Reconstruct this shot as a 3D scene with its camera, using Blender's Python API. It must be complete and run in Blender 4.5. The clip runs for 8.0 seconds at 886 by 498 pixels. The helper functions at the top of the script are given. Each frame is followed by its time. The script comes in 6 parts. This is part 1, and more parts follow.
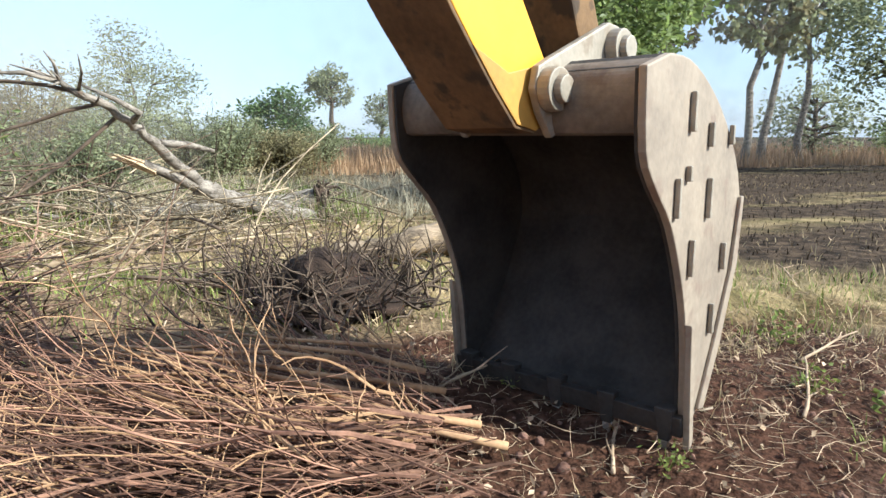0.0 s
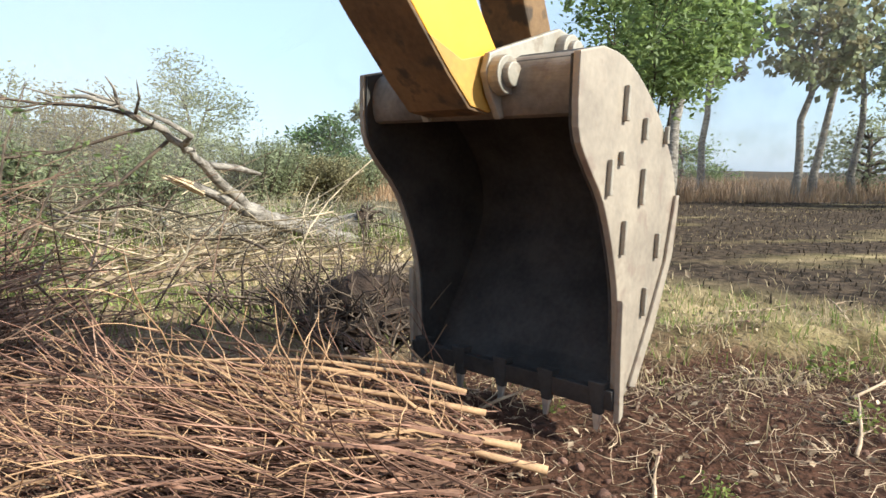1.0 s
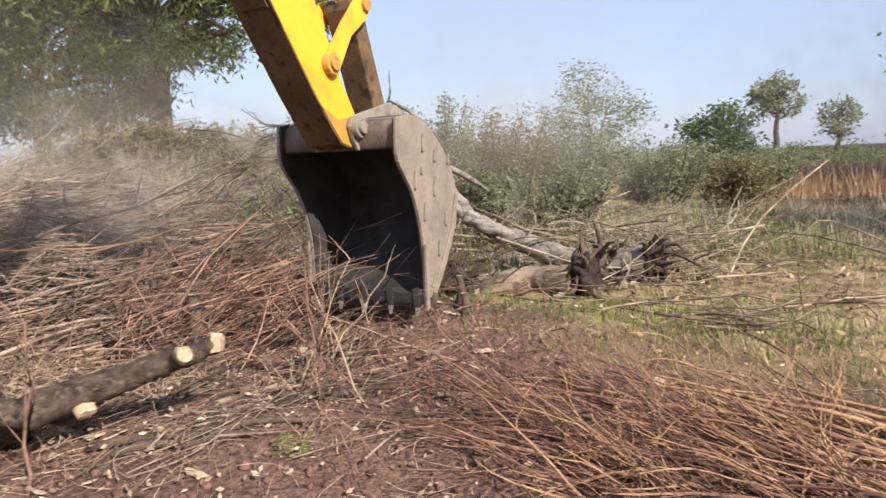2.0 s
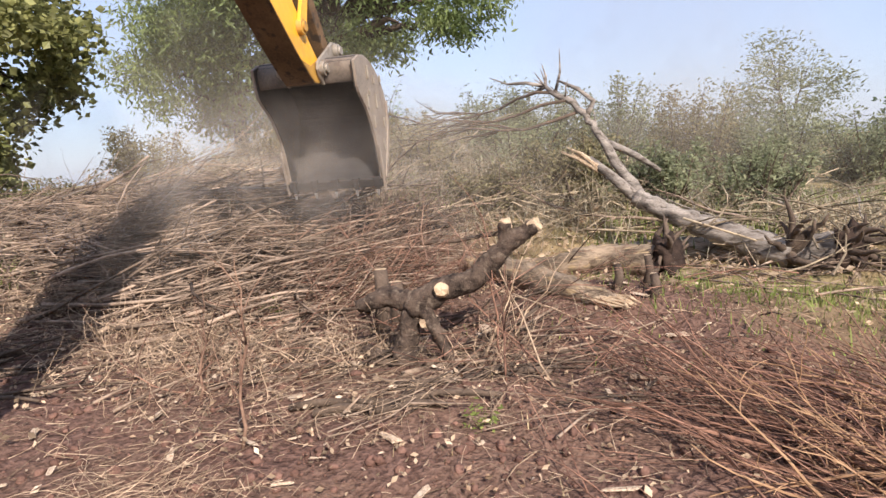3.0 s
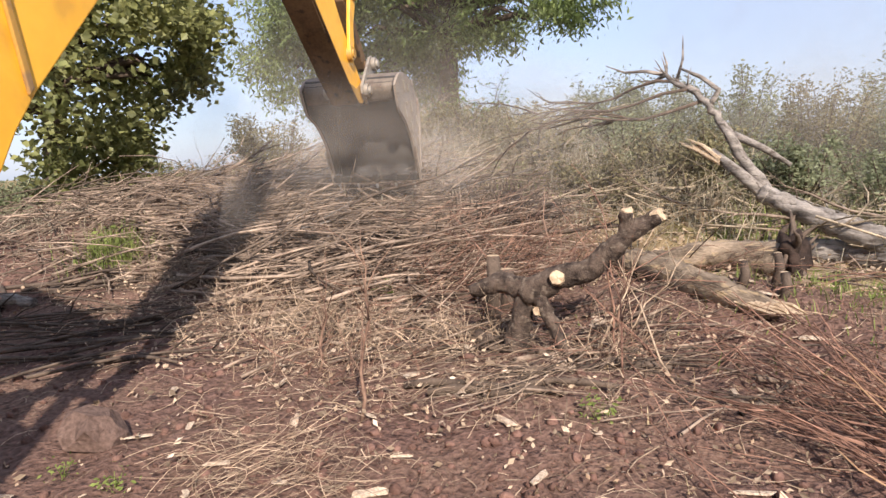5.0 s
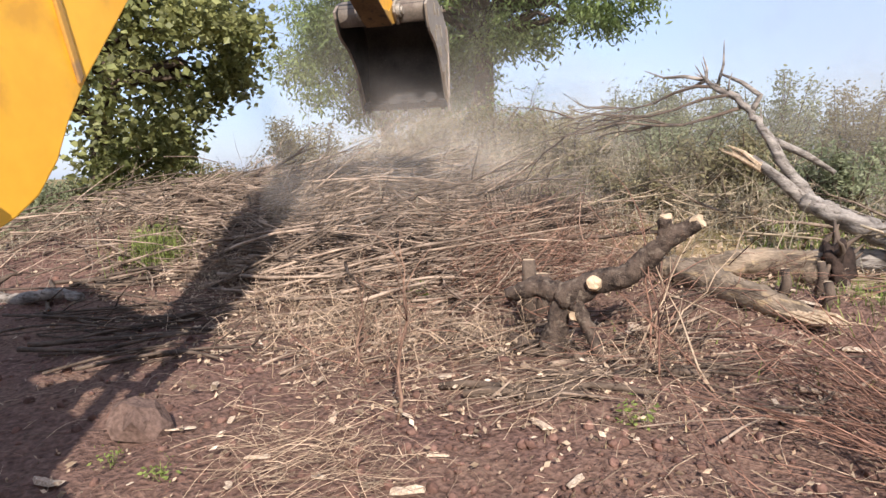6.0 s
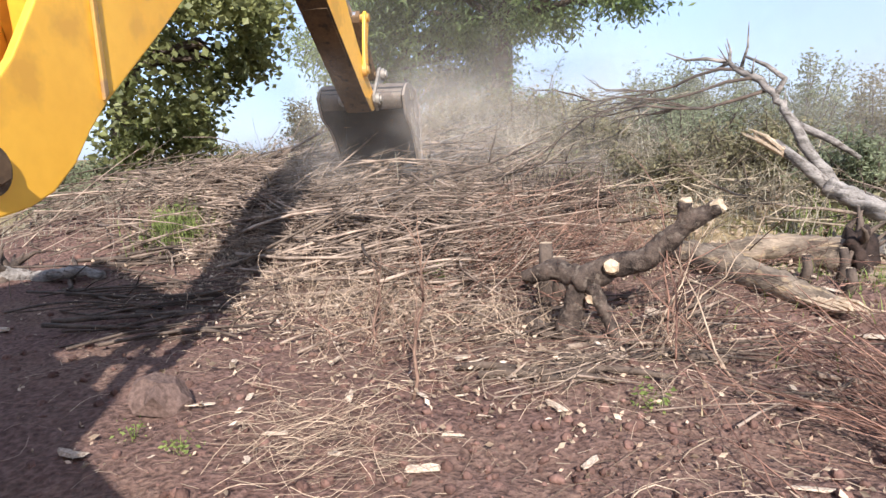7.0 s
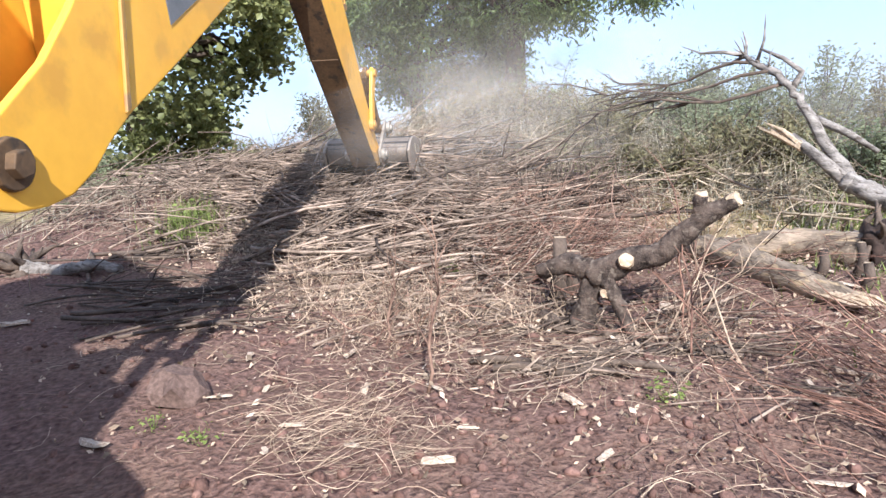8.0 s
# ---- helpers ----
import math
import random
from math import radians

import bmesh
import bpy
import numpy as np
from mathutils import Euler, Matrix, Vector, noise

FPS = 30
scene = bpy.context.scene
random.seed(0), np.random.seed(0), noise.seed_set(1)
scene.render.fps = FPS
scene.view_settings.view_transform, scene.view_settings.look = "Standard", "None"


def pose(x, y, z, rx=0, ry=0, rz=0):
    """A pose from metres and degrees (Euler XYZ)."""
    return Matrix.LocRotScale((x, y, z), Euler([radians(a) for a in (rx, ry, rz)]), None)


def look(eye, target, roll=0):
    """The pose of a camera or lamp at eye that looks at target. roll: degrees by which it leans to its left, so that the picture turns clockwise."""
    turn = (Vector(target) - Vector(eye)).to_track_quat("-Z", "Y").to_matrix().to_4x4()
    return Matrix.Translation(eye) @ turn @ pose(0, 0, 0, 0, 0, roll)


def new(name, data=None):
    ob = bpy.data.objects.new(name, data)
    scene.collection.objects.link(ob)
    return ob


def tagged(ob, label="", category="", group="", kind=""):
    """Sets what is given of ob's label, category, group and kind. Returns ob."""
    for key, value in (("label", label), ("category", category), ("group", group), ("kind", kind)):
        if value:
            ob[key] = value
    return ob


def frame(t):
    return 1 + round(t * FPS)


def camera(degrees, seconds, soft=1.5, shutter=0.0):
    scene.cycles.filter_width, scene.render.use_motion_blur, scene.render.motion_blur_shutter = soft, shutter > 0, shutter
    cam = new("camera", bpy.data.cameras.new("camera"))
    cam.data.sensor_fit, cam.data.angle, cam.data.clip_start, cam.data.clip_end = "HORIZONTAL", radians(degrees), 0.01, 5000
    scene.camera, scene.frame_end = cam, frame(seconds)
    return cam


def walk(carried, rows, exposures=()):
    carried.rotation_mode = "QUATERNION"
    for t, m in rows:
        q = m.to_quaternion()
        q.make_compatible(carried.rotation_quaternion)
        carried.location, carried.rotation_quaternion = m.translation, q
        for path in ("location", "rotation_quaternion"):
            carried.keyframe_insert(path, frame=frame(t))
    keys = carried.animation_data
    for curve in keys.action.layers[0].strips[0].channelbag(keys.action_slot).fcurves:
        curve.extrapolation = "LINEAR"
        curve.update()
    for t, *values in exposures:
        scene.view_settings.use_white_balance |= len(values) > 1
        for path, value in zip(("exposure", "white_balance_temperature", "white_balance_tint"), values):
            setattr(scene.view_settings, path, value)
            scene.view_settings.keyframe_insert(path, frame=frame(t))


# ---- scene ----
cam = camera(69.0, 8.0, shutter=0.1)
PATH = [
    (0, (0.087, 2.362, 0.856), (0.677, 4.242, 0.512), 0.0),
    (0.5, (0.075, 2.347, 0.841), (0.635, 4.25, 0.591), 1.6),
    (1, (0.065, 2.335, 0.839), (0.54, 4.261, 0.581), 1.0),
    (1.2, (0.012, 2.312, 0.913), (0.437, 4.241, 0.596), -0.6),
    (1.5, (-0.052, 2.102, 0.994), (0.007, 4.078, 0.69), -1.8),
    (1.7, (-0.178, 2.032, 1.068), (-0.463, 3.989, 0.767), -2.6),
    (2, (-0.38, 1.926, 1.105), (-1.024, 3.799, 0.83), -2.3),
    (2.2, (-0.414, 1.896, 1.102), (-1.202, 3.712, 0.817), -2.9),
    (3.3, (-0.551, 1.974, 0.986), (-1.692, 3.597, 0.725), -3.8),
    (3.5, (-0.552, 1.964, 0.981), (-1.717, 3.57, 0.726), -3.7),
    (4, (-0.572, 1.952, 0.991), (-1.806, 3.507, 0.746), -3.7),
    (4.5, (-0.582, 1.93, 0.989), (-1.857, 3.449, 0.737), -2.4),
    (5, (-0.599, 1.9, 0.988), (-1.93, 3.367, 0.707), -2.9),
    (6.5, (-0.603, 1.856, 0.986), (-2.024, 3.238, 0.718), -1.7),
    (7, (-0.604, 1.857, 0.978), (-2.037, 3.217, 0.665), -1.9),
    (7.5, (-0.608, 1.86, 0.977), (-2.05, 3.209, 0.659), -2.1),
    (8, (-0.606, 1.841, 0.975), (-2.062, 3.172, 0.648), -2.0),
]
walk(cam, [(t, look(eye, target, roll)) for t, eye, target, roll in PATH],
     exposures=[(0.0, 1.4, 5900, 2), (1.2, 1.34, 6250, 1), (2.0, 0.95, 6450, 15), (3.5, 0.98, 6500, 17), (6.5, 1.1, 6050, 14), (8.0, 1.41, 5500, 12)])

# ---- light ----
SUN_HEADING, SUN_HEIGHT = -35.0, 35.0
world = bpy.data.worlds.new("world")
scene.world = world
world.use_nodes = True
wn = world.node_tree.nodes
sky = wn.new("ShaderNodeTexSky")
sky.sky_type, sky.sun_disc = "NISHITA", False
sky.sun_elevation, sky.sun_rotation = radians(SUN_HEIGHT), radians(90 - SUN_HEADING)
sky.dust_density, sky.air_density, sky.ozone_density = 0.8, 1.1, 2.5
wn["Background"].inputs["Strength"].default_value = 0.103
hazy = wn.new("ShaderNodeMixRGB")  # thin milky haze over the whole sky
hazy.inputs[0].default_value, hazy.inputs[2].default_value = 0.68, (3.0, 3.55, 4.7, 1)
world.node_tree.links.new(sky.outputs[0], hazy.inputs[1])
world.node_tree.links.new(hazy.outputs[0], wn["Background"].inputs[0])
sun = new("sun", bpy.data.lights.new("sun", "SUN"))
sun.data.energy, sun.data.angle, sun.data.color = 4.1, radians(0.6), (1.0, 0.945, 0.85)
ce, se = math.cos(radians(SUN_HEIGHT)), math.sin(radians(SUN_HEIGHT))
ch, sh = math.cos(radians(SUN_HEADING)), math.sin(radians(SUN_HEADING))
sun.matrix_basis = look((30 * ce * ch, 30 * ce * sh, 30 * se), (0, 0, 0))


# ---- materials ----
def material(name, low, high, scale=6.0, rough=0.8, metal=0.0, bump=0.3, island=0.0, extra=None, through_light=0.0, stretch=None):
    """Two-scale noise between two colours; island: how far single pieces differ in brightness; extra: colour of stains or wear."""
    m = bpy.data.materials.new(name)
    m.use_nodes = True
    nt = m.node_tree
    n, link = nt.nodes, nt.links.new
    b = n["Principled BSDF"]
    b.inputs["Roughness"].default_value, b.inputs["Metallic"].default_value = rough, metal
    b.inputs["Specular IOR Level"].default_value = 0.5 if rough < 0.7 else 0.2
    tc = n.new("ShaderNodeTexCoord")
    src = tc.outputs["Object"]
    if stretch:
        mp = n.new("ShaderNodeMapping")
        mp.inputs["Scale"].default_value = stretch
        link(src, mp.inputs[0])
        src = mp.outputs[0]
    big, fine = n.new("ShaderNodeTexNoise"), n.new("ShaderNodeTexNoise")
    big.inputs["Scale"].default_value, fine.inputs["Scale"].default_value = scale, scale * 9
    big.inputs["Detail"].default_value, fine.inputs["Detail"].default_value = 5, 4
    link(src, big.inputs[0]), link(src, fine.inputs[0])
    add = n.new("ShaderNodeMath")
    add.operation = "MULTIPLY_ADD"
    add.inputs[1].default_value = 0.45
    link(fine.outputs[0], add.inputs[0]), link(big.outputs[0], add.inputs[2])
    ramp = n.new("ShaderNodeValToRGB")
    ramp.color_ramp.elements[0].position, ramp.color_ramp.elements[1].position = 0.52, 0.92
    ramp.color_ramp.elements[0].color, ramp.color_ramp.elements[1].color = (*low, 1), (*high, 1)
    link(add.outputs[0], ramp.inputs[0])
    col = ramp.outputs[0]
    if extra:
        wear, wr, mix = n.new("ShaderNodeTexNoise"), n.new("ShaderNodeValToRGB"), n.new("ShaderNodeMixRGB")
        wear.inputs["Scale"].default_value, wear.inputs["Detail"].default_value = scale * 2.3, 8
        wr.color_ramp.elements[0].position, wr.color_ramp.elements[1].position = 0.56, 0.66
        link(src, wear.inputs[0]), link(wear.outputs[0], wr.inputs[0])
        link(wr.outputs[0], mix.inputs[0]), link(col, mix.inputs[1])
        mix.inputs[2].default_value = (*extra, 1)
        col = mix.outputs[0]
    if island:
        geo, hsv, rng = n.new("ShaderNodeNewGeometry"), n.new("ShaderNodeHueSaturation"), n.new("ShaderNodeMapRange")
        rng.inputs["To Min"].default_value, rng.inputs["To Max"].default_value = 1 - island, 1 + island
        link(geo.outputs["Random Per Island"], rng.inputs[0]), link(rng.outputs[0], hsv.inputs["Value"])
        link(col, hsv.inputs["Color"])
        col = hsv.outputs[0]
    link(col, b.inputs["Base Color"])
    if bump:
        bp = n.new("ShaderNodeBump")
        bp.inputs["Strength"].default_value, bp.inputs["Distance"].default_value = bump, 0.02
        link(add.outputs[0], bp.inputs["Height"]), link(bp.outputs[0], b.inputs["Normal"])
    if through_light:
        tr, ms = n.new("ShaderNodeBsdfTranslucent"), n.new("ShaderNodeMixShader")
        link(col, tr.inputs[0]), link(b.outputs[0], ms.inputs[1]), link(tr.outputs[0], ms.inputs[2])
        ms.inputs[0].default_value = through_light
        link(ms.outputs[0], n["Material Output"].inputs[0])
    return m


YELLOW = material("yellow_paint", (0.78, 0.37, 0.022), (0.9, 0.46, 0.035), 2.0, 0.45, bump=0.03, extra=(0.7, 0.34, 0.03))
YELLOW_WORN = material("worn_yellow_paint", (0.36, 0.19, 0.04), (0.52, 0.28, 0.05), 5.0, 0.6, bump=0.1, extra=(0.26, 0.15, 0.06))
# brown of dirty steel; on the dipper underside it also stands for shade
DIRTY = material("dirt_shade_brown_steel", (0.1, 0.062, 0.035), (0.2, 0.12, 0.06), 6.0, 0.7, 0.2, bump=0.2, extra=(0.07, 0.05, 0.035))
STEEL = material("worn_bucket_steel", (0.23, 0.185, 0.145), (0.35, 0.285, 0.22), 5.0, 0.6, 0.25, bump=0.15, extra=(0.24, 0.18, 0.14))
# dark tone holds the shade inside the bucket; edge and teeth share it
STEEL_DARK = material("dark_shaded_steel", (0.03, 0.028, 0.027), (0.065, 0.058, 0.054), 6.0, 0.7, 0.2, bump=0.2)
STEEL_MID = material("brown_dusty_steel", (0.1, 0.08, 0.062), (0.2, 0.16, 0.125), 6.0, 0.65, 0.2, bump=0.2, extra=(0.12, 0.09, 0.07))
DARKBARK = material("dark_wet_bark", (0.02, 0.014, 0.011), (0.13, 0.092, 0.068), 16.0, 0.9, bump=0.9, extra=(0.15, 0.115, 0.085))
# near-black root earth, deepened for the shade on the clump by the bucket
DARKEARTH = material("dark_root_earth", (0.018, 0.012, 0.009), (0.06, 0.038, 0.028), 14.0, 0.95, bump=0.9)
DEADLEAF = material("dry_fallen_leaf", (0.2, 0.13, 0.08), (0.5, 0.38, 0.26), 3.0, 0.8, bump=0.0, island=0.6, through_light=0.2)
CAST = material("grey_cast_steel", (0.24, 0.21, 0.17), (0.36, 0.31, 0.25), 8.0, 0.55, 0.3, bump=0.1, extra=(0.25, 0.2, 0.15))
BRIGHT = material("bright_worn_steel", (0.5, 0.48, 0.46), (0.65, 0.63, 0.6), 10.0, 0.35, 0.8, bump=0.1)
RUBBER = material("black_rubber", (0.02, 0.02, 0.02), (0.04, 0.04, 0.04), 10.0, 0.7, bump=0.1)
WHITE = material("white_decal", (0.7, 0.7, 0.7), (0.8, 0.8, 0.8), 10.0, 0.5, bump=0.0)
GREY_DECAL = material("grey_decal", (0.12, 0.11, 0.1), (0.18, 0.17, 0.16), 10.0, 0.5, bump=0.0)
BARK = material("brown_bark", (0.04, 0.029, 0.022), (0.14, 0.1, 0.072), 9.0, 0.9, bump=0.6, island=0.3)
DEADWOOD = material("grey_dead_wood", (0.085, 0.07, 0.058), (0.36, 0.31, 0.26), 10.0, 0.85, bump=0.8, extra=(0.09, 0.07, 0.055), stretch=(0.4, 1.6, 1.6))
LOGWOOD = material("brown_log_bark", (0.05, 0.036, 0.026), (0.32, 0.24, 0.165), 9.0, 0.9, bump=0.9, extra=(0.36, 0.26, 0.15), stretch=(0.35, 1.6, 1.6))
CUTWOOD = material("fresh_cut_wood", (0.32, 0.22, 0.13), (0.6, 0.46, 0.31), 24.0, 0.8, bump=0.4, extra=(0.3, 0.2, 0.12))
CHIP = material("pale_wood_chip", (0.3, 0.21, 0.14), (0.62, 0.5, 0.37), 14.0, 0.8, bump=0.3, island=0.35, extra=(0.26, 0.17, 0.11))
STICK = material("brown_stick_bark", (0.075, 0.05, 0.036), (0.34, 0.25, 0.18), 6.0, 0.85, bump=0.3, island=0.6)
REDSTICK = material("reddish_twig_bark", (0.075, 0.037, 0.026), (0.275, 0.15, 0.1), 5.0, 0.75, bump=0.2, island=0.6)
TANSTICK = material("tan_peeled_stick", (0.17, 0.112, 0.072), (0.46, 0.34, 0.23), 6.0, 0.75, bump=0.2, island=0.6)
SWEPTSTICK = material("reddish_brown_twig", (0.09, 0.05, 0.035), (0.32, 0.2, 0.135), 5.0, 0.8, bump=0.2, island=0.6)
GREYTWIG = material("grey_tan_dry_twig", (0.115, 0.086, 0.056), (0.42, 0.33, 0.22), 6.0, 0.85, bump=0.3, island=0.5)
GOLDSTICK = material("golden_peeled_stick", (0.2, 0.11, 0.06), (0.42, 0.26, 0.145), 6.0, 0.7, bump=0.3, island=0.3)
STRAW = material("dry_straw", (0.32, 0.24, 0.13), (0.55, 0.43, 0.26), 2.0, 0.8, bump=0.0, island=0.4, through_light=0.3)
PALEWEED = material("pale_dry_weed", (0.26, 0.22, 0.15), (0.45, 0.4, 0.29), 2.0, 0.8, bump=0.0, island=0.4, through_light=0.3)
CHAR = material("charred_stubble", (0.018, 0.014, 0.011), (0.1, 0.07, 0.045), 1.5, 0.9, bump=0.0, island=0.6)
GRASS = material("green_grass", (0.13, 0.17, 0.04), (0.27, 0.3, 0.09), 1.2, 0.7, bump=0.0, island=0.4, through_light=0.35)
REDGRASS = material("russet_dry_grass", (0.3, 0.19, 0.11), (0.46, 0.3, 0.18), 0.5, 0.8, bump=0.0, island=0.35, through_light=0.3)
ROCK = material("red_brown_rock", (0.09, 0.055, 0.042), (0.2, 0.13, 0.1), 12.0, 0.9, bump=0.6)
CLOD = material("red_brown_clod", (0.08, 0.043, 0.032), (0.21, 0.117, 0.087), 14.0, 0.95, bump=0.6, island=0.3)
LEAF_DARK = material("dark_green_leaf", (0.045, 0.085, 0.025), (0.1, 0.16, 0.045), 1.2, 0.5, bump=0.0, island=0.45, through_light=0.35)
LEAF_MID = material("green_leaf", (0.12, 0.17, 0.05), (0.25, 0.3, 0.105), 1.0, 0.55, bump=0.0, island=0.45, through_light=0.5)
LEAF_BROAD = material("broad_olive_leaf", (0.13, 0.145, 0.045), (0.34, 0.33, 0.125), 1.2, 0.55, bump=0.0, island=0.5, through_light=0.5)
# grey-green of weedy bushes; on some far trees it also replaces haze
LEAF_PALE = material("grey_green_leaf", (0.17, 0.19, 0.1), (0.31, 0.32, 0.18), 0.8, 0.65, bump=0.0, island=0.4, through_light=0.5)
LEAF_DRY = material("dry_olive_leaf", (0.15, 0.13, 0.065), (0.3, 0.26, 0.14), 0.8, 0.7, bump=0.0, island=0.45, through_light=0.4)


def ground_material():
    """Red-brown soil by the heap, straw and green on the field, burnt streaks further out."""
    m = bpy.data.materials.new("cleared_ground")
    m.use_nodes = True
    nt = m.node_tree
    n, link = nt.nodes, nt.links.new
    b = n["Principled BSDF"]
    b.inputs["Roughness"].default_value, b.inputs["Specular IOR Level"].default_value = 0.95, 0.08
    tc = n.new("ShaderNodeTexCoord")

    def noise_of(scale, detail, stretch=(1, 1, 1), turn=0.0):
        mp, t = n.new("ShaderNodeMapping"), n.new("ShaderNodeTexNoise")
        mp.inputs["Scale"].default_value, mp.inputs["Rotation"].default_value = stretch, (0, 0, radians(turn))
        t.inputs["Scale"].default_value, t.inputs["Detail"].default_value = scale, detail
        link(tc.outputs["Object"], mp.inputs[0]), link(mp.outputs[0], t.inputs[0])
        return t.outputs[0]

    def ramp(src, a, pa, c, pc):
        r = n.new("ShaderNodeValToRGB")
        r.color_ramp.elements[0].position, r.color_ramp.elements[1].position = pa, pc
        r.color_ramp.elements[0].color, r.color_ramp.elements[1].color = (*a, 1), (*c, 1)
        link(src, r.inputs[0])
        return r.outputs[0]

    def mix(k, a, c):
        x = n.new("ShaderNodeMixRGB")
        link(k, x.inputs[0]), link(a, x.inputs[1]), link(c, x.inputs[2])
        return x.outputs[0]

    fine = noise_of(38, 8)
    soil = ramp(fine, (0.064, 0.035, 0.027), 0.3, (0.25, 0.15, 0.114), 0.78)
    litter = ramp(noise_of(55, 6, (1, 0.75, 1), 30), (0.075, 0.044, 0.032), 0.35, (0.34, 0.22, 0.15), 0.74)
    grass = ramp(noise_of(3.0, 6), (0.105, 0.09, 0.034), 0.35, (0.38, 0.28, 0.15), 0.65)
    burnt = ramp(noise_of(9, 6), (0.02, 0.014, 0.01), 0.36, (0.13, 0.088, 0.058), 0.78)
    sep = n.new("ShaderNodeSeparateXYZ")
    link(tc.outputs["Object"], sep.inputs[0])
    field = n.new("ShaderNodeMath")
    field.operation = "MULTIPLY_ADD"
    link(sep.outputs[0], field.inputs[0])
    field.inputs[1].default_value = 0.55
    link(sep.outputs[1], field.inputs[2])
    patch = noise_of(0.9, 5)
    wob = n.new("ShaderNodeMath")
    wob.operation = "MULTIPLY_ADD"
    wob.inputs[1].default_value = 3.0
    link(patch, wob.inputs[0]), link(field.outputs[0], wob.inputs[2])
    rng = n.new("ShaderNodeMapRange")
    rng.inputs["From Min"].default_value, rng.inputs["From Max"].default_value = 6.2, 7.8
    link(wob.outputs[0], rng.inputs[0])
    base = mix(ramp(noise_of(1.6, 6), (0, 0, 0), 0.42, (0.6, 0.6, 0.6), 0.62), soil, litter)
    dist, away = n.new("ShaderNodeVectorMath"), n.new("ShaderNodeMapRange")
    dist.operation = "LENGTH"
    link(tc.outputs["Object"], dist.inputs[0]), link(dist.outputs["Value"], away.inputs[0])
    away.inputs["From Min"].default_value, away.inputs["From Max"].default_value = 10.5, 14.0
    most = n.new("ShaderNodeMath")
    most.operation = "MAXIMUM"
    link(rng.outputs[0], most.inputs[0]), link(away.outputs[0], most.inputs[1])
    base = mix(most.outputs[0], base, grass)
    # dark furrow soil; the colour also stands for shade beside the bucket
    dark_soil = ramp(noise_of(30, 8), (0.022, 0.011, 0.007), 0.32, (0.115, 0.056, 0.036), 0.75)
    off, ell, edge, near_edge = n.new("ShaderNodeVectorMath"), n.new("ShaderNodeVectorMath"), n.new("ShaderNodeMath"), n.new("ShaderNodeMapRange")
    off.operation, ell.operation, edge.operation = "MULTIPLY_ADD", "LENGTH", "MULTIPLY_ADD"
    off.inputs[1].default_value, off.inputs[2].default_value = (0.42, 0.8, 0.0), (-0.6, -3.35, 0.0)  # about x 1.4, y 4.2
    link(tc.outputs["Object"], off.inputs[0]), link(off.outputs[0], ell.inputs[0])
    edge.inputs[1].default_value = 1.1
    link(noise_of(2.2, 6), edge.inputs[0]), link(ell.outputs["Value"], edge.inputs[2])
    near_edge.inputs["From Min"].default_value, near_edge.inputs["From Max"].default_value = 1.45, 1.15
    link(edge.outputs[0], near_edge.inputs[0])
    base = mix(near_edge.outputs[0], base, dark_soil)
    streak = ramp(noise_of(0.55, 5, (0.35, 1.5, 1), -20), (0, 0, 0), 0.3, (1, 1, 1), 0.44)
    right = n.new("ShaderNodeMapRange")
    right.inputs["From Min"].default_value, right.inputs["From Max"].default_value = 5.6, 6.8
    total = n.new("ShaderNodeMath")
    total.operation = "MULTIPLY_ADD"
    total.inputs[1].default_value = 0.5
    link(sep.outputs[1], total.inputs[0]), link(sep.outputs[0], total.inputs[2])
    link(total.outputs[0], right.inputs[0])
    half = n.new("ShaderNodeMapRange")
    half.inputs["From Min"].default_value, half.inputs["From Max"].default_value = 0.5, 3.0
    link(sep.outputs[0], half.inputs[0])
    k = n.new("ShaderNodeMath")
    k.operation = "MULTIPLY"
    link(right.outputs[0], k.inputs[0]), link(half.outputs[0], k.inputs[1])
    k2 = n.new("ShaderNodeMath")
    k2.operation = "MULTIPLY"
    link(k.outputs[0], k2.inputs[0]), link(streak, k2.inputs[1])
    base = mix(k2.outputs[0], base, burnt)
    link(base, b.inputs["Base Color"])
    bp = n.new("ShaderNodeBump")
    bp.inputs["Strength"].default_value, bp.inputs["Distance"].default_value = 0.9, 0.03
    link(fine, bp.inputs["Height"]), link(bp.outputs[0], b.inputs["Normal"])
    return m


